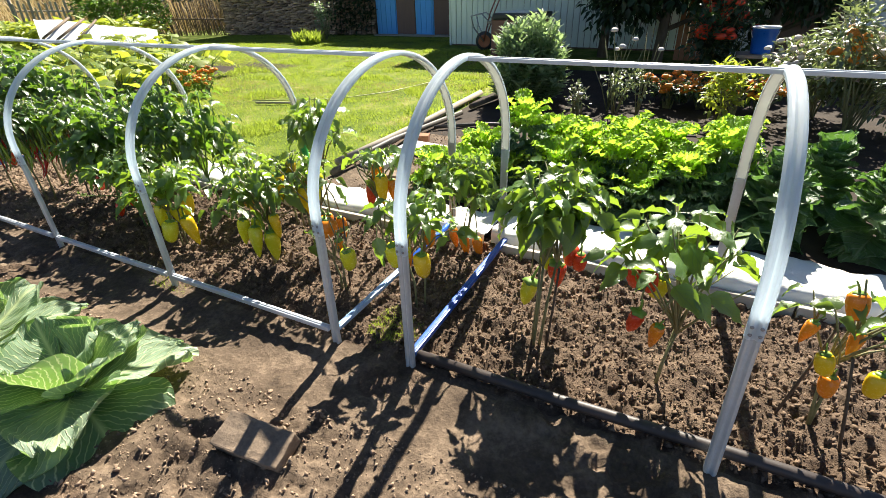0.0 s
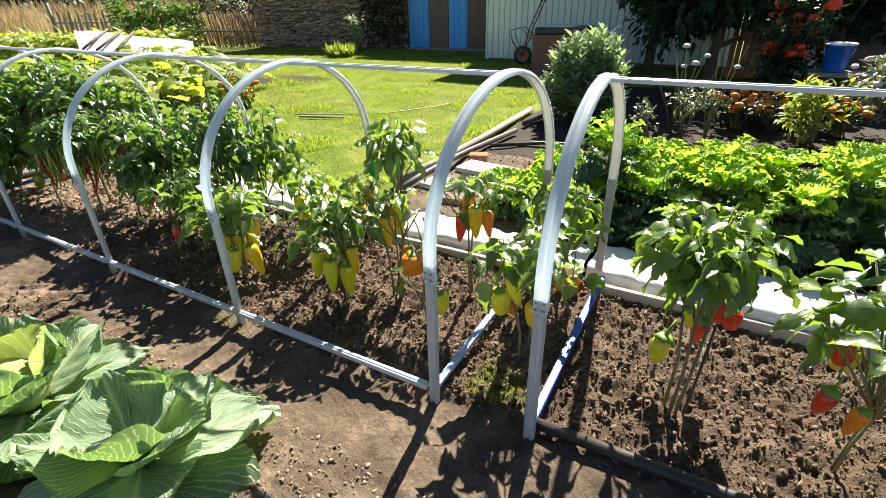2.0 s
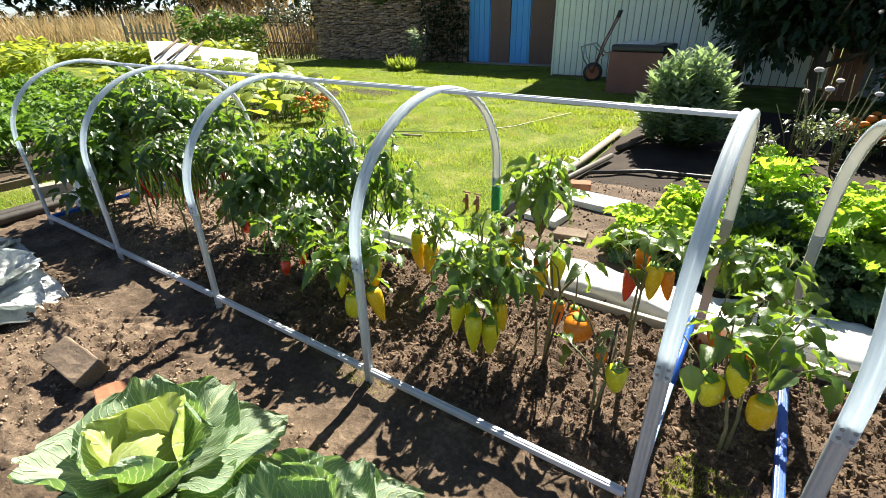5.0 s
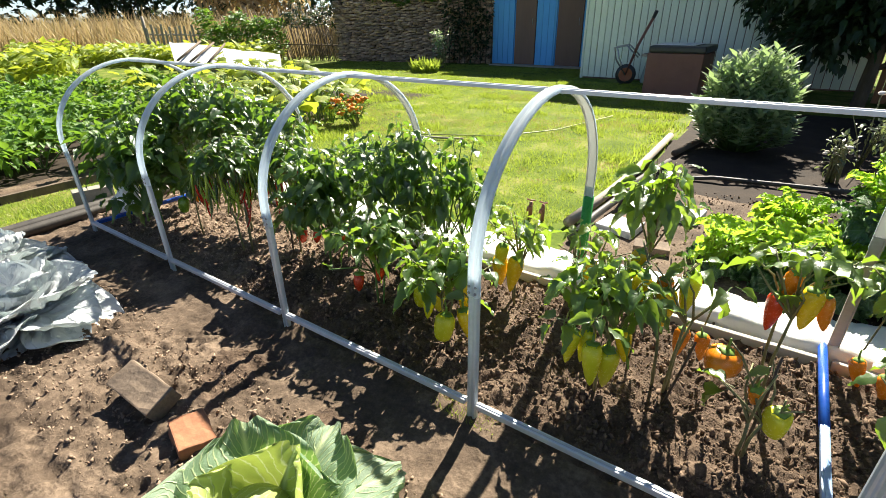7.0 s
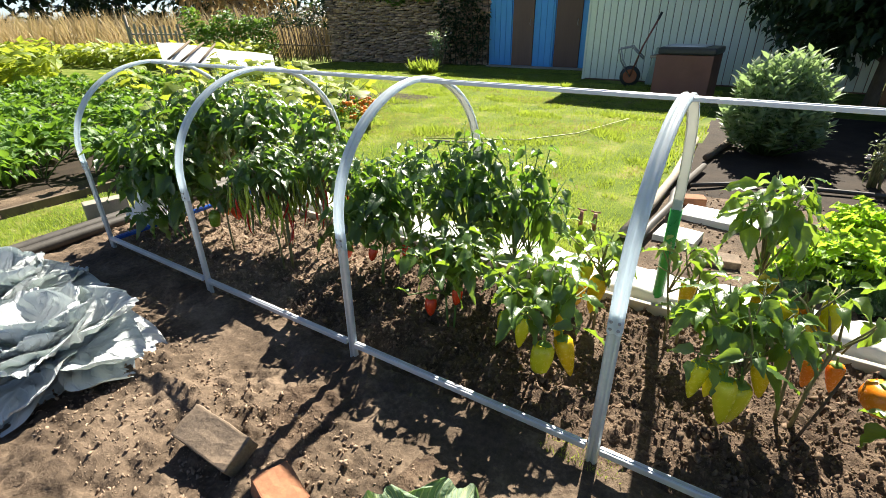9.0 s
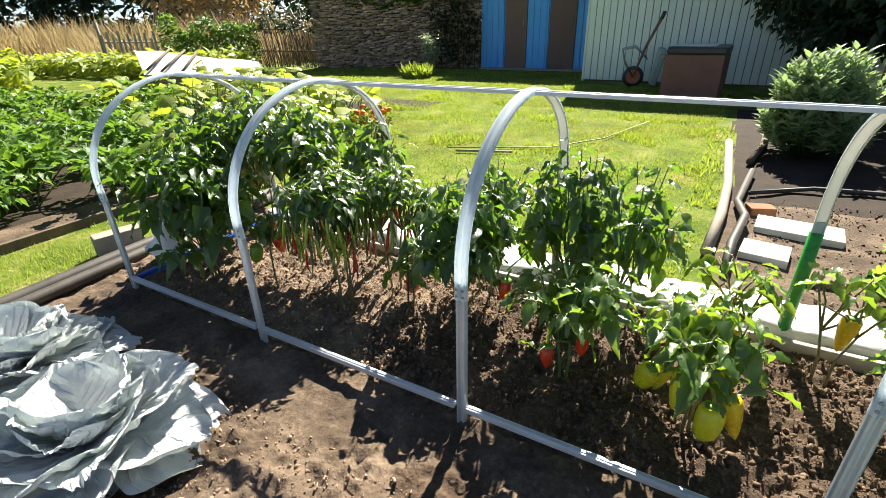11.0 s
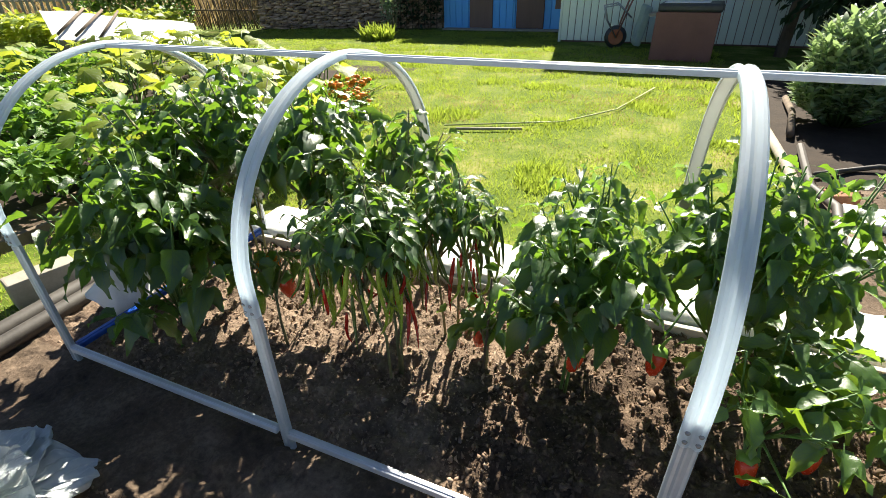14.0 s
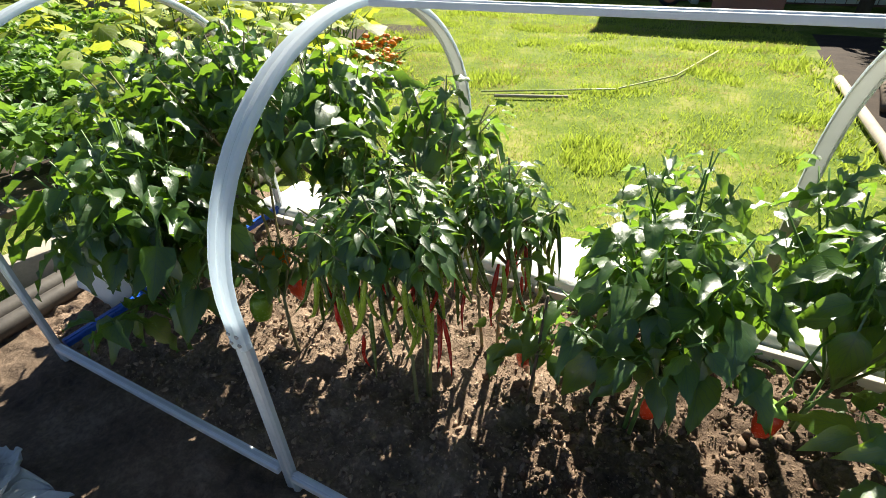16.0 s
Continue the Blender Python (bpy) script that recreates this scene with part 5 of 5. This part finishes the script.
def mint_shed():
    shed = thing("mint_shed", "pale mint-green shed clad in upright boards with dark joints", "shed")
    part("wall", slab((-4.08, 9.56, -0.05), (0.75, 11.3, 3.0), 0.01), BROWN_PAINT, shed, "dark boards behind the cladding")
    me = bpy.data.meshes.new("plank")
    bm = slab((0.006, 9.515, 0.03), (0.124, 9.556, 3.0), 0.006)
    bm.to_mesh(me)
    bm.free()
    me.materials.append(MINT)
    for k in range(37):
        part("plank", me, parent=shed, m=Matrix.Translation((-4.1 + 0.13 * k, 0.003 * (k % 3), 0)))
    part("corner_trim", slab((-4.14, 9.50, 0.0), (-4.095, 9.6, 3.0), 0.005), MINT, shed)
    part("roof", slab((-4.2, 9.5, 3.01), (0.9, 11.5, 3.1), 0.01), ROOFING, shed, "grey roof")


blue_shed()
mint_shed()
house = thing("house_corner", "whitewashed house corner with orange board cladding", "house")
part("wall", slab((0.85, 9.0, -0.05), (4.6, 9.4, 2.4), 0.01), WHITE_WALL, house, "whitewashed wall")
part("wall", slab((1.28, 8.7, -0.05), (1.6, 8.99, 2.4), 0.01), WHITE_WALL, house, "whitewashed pillar")
for k in range(5):
    part("board", slab((0.66 + 0.085 * k, 8.40, 0.0), (0.735 + 0.085 * k, 8.44, 2.3), 0.004), ORANGE_WOOD, house, "upright orange-brown board")
part("door", slab((2.15, 8.95, 0.05), (2.95, 8.99, 2.1), 0.005), BROWN_PAINT, house, "dark brown door")

stump = thing("garden_table", "low wooden bench carrying a bucket", "bench", Matrix.Translation((1.82, 5.95, 0)))
part("top", slab((-0.35, -0.18, 0.40), (0.35, 0.18, 0.44), 0.006), BOARD, stump)
for dx in (-0.28, 0.28):
    for dy in (-0.12, 0.12):
        part("leg", slab((dx - 0.025, dy - 0.025, -0.02), (dx + 0.025, dy + 0.025, 0.398), 0.004), BOARD, stump)
bucket = thing("bucket", "bright blue plastic bucket standing on a bench", "bucket", Matrix.Translation((1.70, 5.92, 0.442)))
part("body", mesh_of("body", *lathe([(0.0, 0.004), (0.10, 0.0), (0.105, 0.02), (0.135, 0.27), (0.148, 0.275), (0.148, 0.29), (0.132, 0.288), (0.10, 0.03), (0.0, 0.025)], 28), BUCKET), parent=bucket)
part("lining", mesh_of("lining", *lathe([(0.0, 0.03), (0.103, 0.034), (0.130, 0.284), (0.146, 0.294), (0.151, 0.290), (0.151, 0.276)], 28), FILM), parent=bucket, label="white inside and rim")
part("handle", tube("handle", [(0.14 * math.cos(a), -0.02 - 0.04 * math.sin(a), 0.25 - 0.13 * math.sin(a)) for a in np.linspace(0, math.pi, 12)], 0.004, FILM, 6), parent=bucket, label="white wire handle")

# ---- things by the shed ----
bin_ = thing("garden_bin", "brown sheet-metal garden box with a black lid", "bin", pose(-1.98, 8.0, 0, 0, 0, -4))
part("body", slab((-0.38, -0.38, 0.0), (0.46, 0.38, 0.66), 0.012), RUST, bin_)
lid = part("lid", slab((-0.36, -0.4, 0.664), (0.48, 0.4, 0.77), 0.03), BLACK, bin_, "black lid")
# a thin white plate stands in for the highlight on the black lid
part("cover", slab((-0.30, -0.3, 0.774), (0.3, 0.3, 0.785), 0.004), FILM, lid, "highlight on the lid, put in as a white plate")
part("board", slab((-0.48, -0.36, 0.60), (-0.385, 0.0, 0.64), 0.005), BOARD, bin_, "pale board end")

barrow = thing("wheelbarrow", "old wheelbarrow stood on end against the shed, orange wheel", "wheelbarrow", pose(-2.92, 8.9, 0, 0, 0, 10))
wheel = part("wheel", mesh_of("wheel", *lathe([(0.10, -0.035), (0.165, -0.04), (0.185, -0.02), (0.185, 0.02), (0.165, 0.04), (0.10, 0.035)], 24), BLACK), parent=barrow, label="black tyre", m=pose(-0.1, 0, 0.18, 90, 0, 0))
part("rim", mesh_of("rim", *lathe([(0.0, -0.03), (0.11, -0.036), (0.125, -0.041), (0.125, 0.041), (0.11, 0.036), (0.0, 0.03)], 20), TYRE_RIM), parent=wheel, label="rusty orange rim")
tray = bmesh.new()
box(tray, (-0.06, -0.3, 0), (0.06, 0.3, 0.62), 0.03)
for v in tray.verts:
    v.co.y *= 0.75 + 0.4 * v.co.z
part("tray", tray, TRAY, barrow, "grey-green dented tray", pose(0.24, -0.02, 0.06, 0, 10, 0))
for dy in (-0.22, 0.22):
    part("handle", tube("handle", [(-0.1, dy * 0.4, 0.18), (-0.28, dy, 0.45), (-0.34, dy, 0.66), (-0.12, dy, 0.7), (0.1, dy, 0.5)], 0.014, SCREW, 6), parent=barrow, label="grey steel tube")
    part("shaft", tube("shaft", [(-0.1, dy * 0.4, 0.18), (0.05, dy, 0.7), (0.28, dy, 1.25)], 0.014, RUST, 6), parent=barrow)
    part("grip", tube("grip", [(0.24, dy, 1.15), (0.28, dy, 1.27)], 0.02, BLACK, 8), parent=barrow)

# ---- firewood, fences and what lies behind ----
wood = thing("firewood_stack", "long head-high stack of split grey-brown firewood", "firewood")
q = random.Random(90)
mats = []
z = 0.0
while z < 2.05:
    x = -12.3
    lay = q.uniform(0.04, 0.06)
    while x < -7.5:
        n = q.uniform(0.05, 0.24)
        y = 10.45 + (x + 12.3) * 0.24
        mats.append(pose(x + n / 2, y + q.uniform(-0.06, 0.06), z + lay / 2, q.uniform(-12, 12), q.uniform(-5, 5), 13 + q.uniform(-8, 8)) @ Matrix.Diagonal((n, 0.3, lay * q.uniform(0.7, 1.1), 1)))
        x += n + q.uniform(0.0, 0.03)
    z += lay
cube = ([(-.5, -.5, -.5), (.5, -.4, -.5), (.5, .5, -.4), (-.5, .5, -.5), (-.45, -.5, .4), (.5, -.5, .5), (.5, .5, .5), (-.5, .5, .5)], [(0, 3, 2, 1), (4, 5, 6, 7), (0, 1, 5, 4), (1, 2, 6, 5), (2, 3, 7, 6), (3, 0, 4, 7)])
tagged(part("firewood", scatter("firewood", cube, mats, FIREWOOD, smooth=False), parent=wood), kind="stuff")
part("core", slab((-12.2, 10.9, -0.02), (-7.5, 11.0, 1.95), 0.01), BARK, wood, m=Matrix.Translation((-12.3, 10.45, 0)) @ Matrix.Rotation(math.radians(13.5), 4, "Z") @ Matrix.Translation((12.3, -10.62, 0)))


def vine(name, label, x0, y0, x1, y1, lo, hi, count, seed, material=GREENS, size=0.12, depth=0.35):
    def where(q):
        t = q.random()
        top = hi * (0.75 + 0.35 * noise.noise((t * 5, seed, 0)))
        at = Vector((x0 + (x1 - x0) * t, y0 + (y1 - y0) * t - q.random() * depth, lo + (top - lo) * q.random() ** 0.8))
        return at, Vector((0.3, -1, 0.1))
    ob = thing(name, label, "vine")
    part("foliage", leaf_cloud("foliage", count, where, size, SMALL_LEAF, material, seed), parent=ob)
    for k in range(9):
        xa, xb, yy = x0 + (x1 - x0) * (k + 0.5) / 9, x0 + (x1 - x0) * (k + 0.9) / 9, y0 + (y1 - y0) * (k + 0.5) / 9
        part("stem", tube("stem", [(xa, yy, -0.05), (xb, yy - 0.05, hi * 0.4), (xa, yy - 0.05, hi * 0.8)], [0.015, 0.012, 0.006], BARK, 5), parent=ob)


wattle = thing("wattle_fence", "leaning fence of thin grey sticks with creeper on it", "fence")
stick = tube("stick", [(0, 0, -0.1), (0.01, 0, 0.7), (-0.01, 0, 1.45)], [0.014, 0.012, 0.008], BARK, 5)
q = random.Random(91)
for k in range(70):
    t = k / 70
    part("stick", stick, parent=wattle, m=pose(-15.6 + 3.3 * t, 9.55 + 0.85 * t + q.uniform(-0.05, 0.05), 0, q.uniform(-6, 6), -14 + q.uniform(-9, 9), 0) @ Matrix.Scale(q.uniform(0.8, 1.15), 4))
for z in (0.45, 1.05):
    part("rail", tube("rail", [(-15.7, 9.5, z), (-14, 9.95, z + 0.03), (-12.2, 10.42, z)], 0.02, BARK, 6), parent=wattle)
vine("creeper", "bright leafy creeper hanging over the stick fence", -17.2, 8.95, -14.0, 9.9, 0.3, 1.7, 2000, 1, GREENS, 0.15)
vine("creeper", "dark creeper climbing over the fence beside the firewood", -14.0, 9.9, -12.2, 10.4, 1.0, 2.0, 500, 2, TREE, 0.13)
vine("creeper", "dark creeper growing over the top of the firewood", -11.2, 10.9, -7.4, 11.6, 1.65, 2.4, 1300, 3, GREENS, 0.12)
vine("creeper", "dark creeper between the firewood and the blue shed", -8.7, 11.1, -7.35, 11.45, 0.1, 2.1, 900, 4, TREE, 0.12)
picket_fence = thing("picket_fence", "weathered grey picket fence with broken boards", "fence")
pick = bpy.data.meshes.new("picket")
bm = slab((-0.045, -0.01, -0.1), (0.045, 0.01, 1.05), 0.005)
bm.to_mesh(pick)
bm.free()
pick.materials.append(BOARD)
q = random.Random(92)
for k in range(20):
    t = k / 20
    part("picket", pick, parent=picket_fence, m=pose(-19.6 + 3.9 * t, 8.2 + 1.3 * t, 0, q.uniform(-3, 3), q.uniform(-5, 5), 18) @ Matrix.Scale(q.uniform(0.85, 1.08), 4))
for z in (0.3, 0.8):
    part("rail", tube("rail", [(-19.7, 8.22, z), (-17.6, 8.9, z - 0.02), (-15.6, 9.56, z)], 0.03, BOARD, 5), parent=picket_fence)
for x, y in ((-19.7, 8.2), (-15.7, 9.5)):
    part("post", tube("post", [(x, y, -0.1), (x + 0.02, y, 0.7), (x, y, 1.4)], [0.06, 0.055, 0.05], BOARD, 7), parent=picket_fence)
blades("dry_reeds", 30000, ((-46, -14.5, 3.0, 24), lambda x, y: y > 10.3 + 0.333 * (x + 15.7)), 0.7, 1.8, "tall dry straw-coloured reeds beyond the fence", REED, clump=1, lean=0.35, width=0.22)
for k, (x, y, h, m_) in enumerate(((-24, 16, 5, REED), (-30, 18, 6, TREE), (-19, 19, 5.5, TREE), (-14, 17, 5, TREE), (-10, 18, 5.5, TREE), (-38, 16, 6, TREE), (-5.5, 17, 5, TREE))):
    tree(x, y, h, 2.6, 2600, 200 + k, "bushy tree beyond the garden fence" if m_ is TREE else "tree with yellowed autumn leaves beyond the fence", 0.34, 0.4, m_, "trees beyond the fence")

# white sheeting over a pile of boards
def tarp():
    pile = thing("covered_pile", "pile of boards under glaring white plastic sheeting", "covered pile")
    n, m_ = 30, 16
    low = Vector((-13.0, 5.5, 0.30)), Vector((-10.6, 6.8, 0.04))
    high = Vector((-14.2, 6.1, 0.74)), Vector((-11.5, 7.5, 0.42))
    verts, faces = [], []
    for i in range(n + 1):
        for j in range(m_ + 1):
            u, v = i / n, j / m_
            p = low[0].lerp(low[1], u).lerp(high[0].lerp(high[1], u), v)
            z = p.z + 0.05 * noise.noise((p.x * 1.2, p.y * 1.2, 3)) + 0.018 * noise.noise((p.x * 6, p.y * 6, 3))
            verts.append((p.x, p.y, max(z, 0.03)))
    w = m_ + 1
    faces = [(i * w + j, i * w + j + 1, (i + 1) * w + j + 1, (i + 1) * w + j) for i in range(n) for j in range(m_)]
    part("sheet", mesh_of("sheet", verts, faces, FILM), parent=pile, label="white plastic sheet")
    for u0, u1 in ((0.02, 0.30), (0.14, 0.42), (0.30, 0.52)):
        ends = low[0].lerp(low[1], u0), high[0].lerp(high[1], u1)
        part("board", tube("board", [ends[1] + Vector((-0.1, 0.05, 0.10)), ends[0].lerp(ends[1], 0.5) + Vector((0, 0, 0.08)), ends[0] + Vector((0.05, 0, 0.07))], 0.03, BARK, 4), parent=pile, label="dark board laid across the sheet")
    part("timber", slab((-14.0, 6.3, -0.02), (-11.6, 7.2, 0.22), 0.01), BOARD, pile, "stacked boards", Matrix.Translation((-12.9, 6.6, 0)) @ Matrix.Rotation(math.radians(27), 4, "Z") @ Matrix.Translation((12.9, -6.5, 0)))


tarp()
vine("pumpkin_vine", "pumpkin vines with pale and reddish leaves along the far bed", -12.6, 3.2, -20, 6.0, 0.05, 0.8, 2200, 5, SQUASH, 0.26, 1.6)
vine("pumpkin_vine", "pumpkin vines with broad green leaves along the far bed", -10.5, 1.6, -18, 2.6, 0.05, 0.6, 2200, 6, GREENS, 0.24, 1.6)

# ---- the path behind the film: slabs, pipes, taps, hoses ----
for k, (x, y, sx, sy, a, mat) in enumerate(((-0.86, 2.36, 0.23, 0.12, -6, WHITE_WALL), (-1.05, 1.92, 0.12, 0.11, -8, WHITE_WALL), (-0.80, 1.70, 0.10, 0.06, 10, BRICK))):
    s = part("paving_slab", slab((-sx, -sy, -0.02), (sx, sy, 0.035), 0.006), mat, m=pose(x, y, 0.01, 0, 0, a))
    tagged(s, "pale concrete slab lying on the garden path", "slab", "path slabs")
half = part("brick_piece", slab((-0.08, -0.055, 0), (0.08, 0.055, 0.065), 0.006), BRICK_RED, m=pose(-1.06, 2.62, 0, 0, 0, 20))
tagged(half, "dull red half brick beside the pipes", "brick")
for pts, r, mat, name, label in (
    ([(-1.34, 1.75, 0.04), (-1.29, 2.4, 0.05), (-1.27, 3.1, 0.05), (-1.30, 4.6, 0.05)], 0.034, BOARD, "pole", "pale peeled pole lying along the lawn's edge"),
    ([(-1.24, 1.55, 0.03), (-1.22, 1.9, 0.06), (-1.16, 2.3, 0.09), (-1.2, 2.7, 0.05), (-1.1, 3.6, 0.04)], 0.026, BLACK_PIPE, "drain_hose", "dark ribbed hose along the path"),
    ([(-1.12, 3.0, 0.03), (-0.7, 3.3, 0.03), (0.2, 3.45, 0.03), (1.2, 3.7, 0.03)], 0.018, BLACK_PIPE, "water_hose", "black hose across the dark bed"),
    ([(-3.9, 3.3, 0.025), (-2.9, 3.75, 0.03), (-2.5, 4.35, 0.03), (-2.2, 5.5, 0.03)], 0.007, HOSE_GREEN, "garden_hose", "pale garden hose lying on the lawn"),
    ([(-1.12, 3.9, 0.04), (-1.0, 4.6, 0.05), (-0.95, 5.3, 0.04)], 0.03, BARK, "branch", "grey dead branch along the lawn's edge"),
):
    tagged(new(name, tube(name, pts, r, mat, 8)), label, "hose" if "hose" in name else "pole")
stk = new("stick", tube("stick", [(-3.75, 3.22, 0.03), (-3.5, 3.28, 0.035), (-3.2, 3.4, 0.03)], 0.013, BOARD, 6))
tagged(stk, "short grey stick lying on the lawn", "stick")
for x in (-1.62, -1.53):
    tap = thing("garden_tap", "small brass garden tap on a standpipe", "tap", Matrix.Translation((x, 1.78, 0)), "garden taps")
    part("pipe", tube("pipe", [(0, 0, -0.03), (0, 0, 0.07), (0, 0, 0.12)], [0.014, 0.014, 0.012], RUST, 8), parent=tap)
    part("handle", tube("handle", [(-0.03, 0, 0.135), (0, 0, 0.13), (0.03, 0, 0.135)], 0.006, RUST, 6), parent=tap)
    part("spout", tube("spout", [(0, 0, 0.09), (0, -0.035, 0.09), (0, -0.05, 0.07)], 0.01, RUST, 6), parent=tap)
flower_plant(-8.0, 9.9, 0.9, 0.28, 300, SAGE, WHITE_PETAL, 0.03, 22, 80, "flowering_shrub", "slim shrub with small whitish blooms on the lawn", 0.07)
vine("pumpkin_vine", "pumpkin vines with pale yellowing leaves before the picket fence", -20.0, 7.6, -13.2, 9.2, 0.05, 0.7, 2600, 7, SQUASH, 0.26, 2.2)


def far_woods(q):
    a, d = radians(60 + 150 * q.random()), 40 + 5 * q.random()
    top = 7.5 + 2.5 * noise.noise((a * 7, 0, 3))
    return Vector((d * math.cos(a), d * math.sin(a), top * q.random() ** 0.8)), Vector((-math.cos(a), -math.sin(a), 0.2))


woods = new("distant_woods", leaf_cloud("distant_woods", 22000, far_woods, 0.8, SMALL_LEAF, TREE, 9))
tagged(woods, "dark line of distant trees beyond the garden", "trees", kind="stuff")
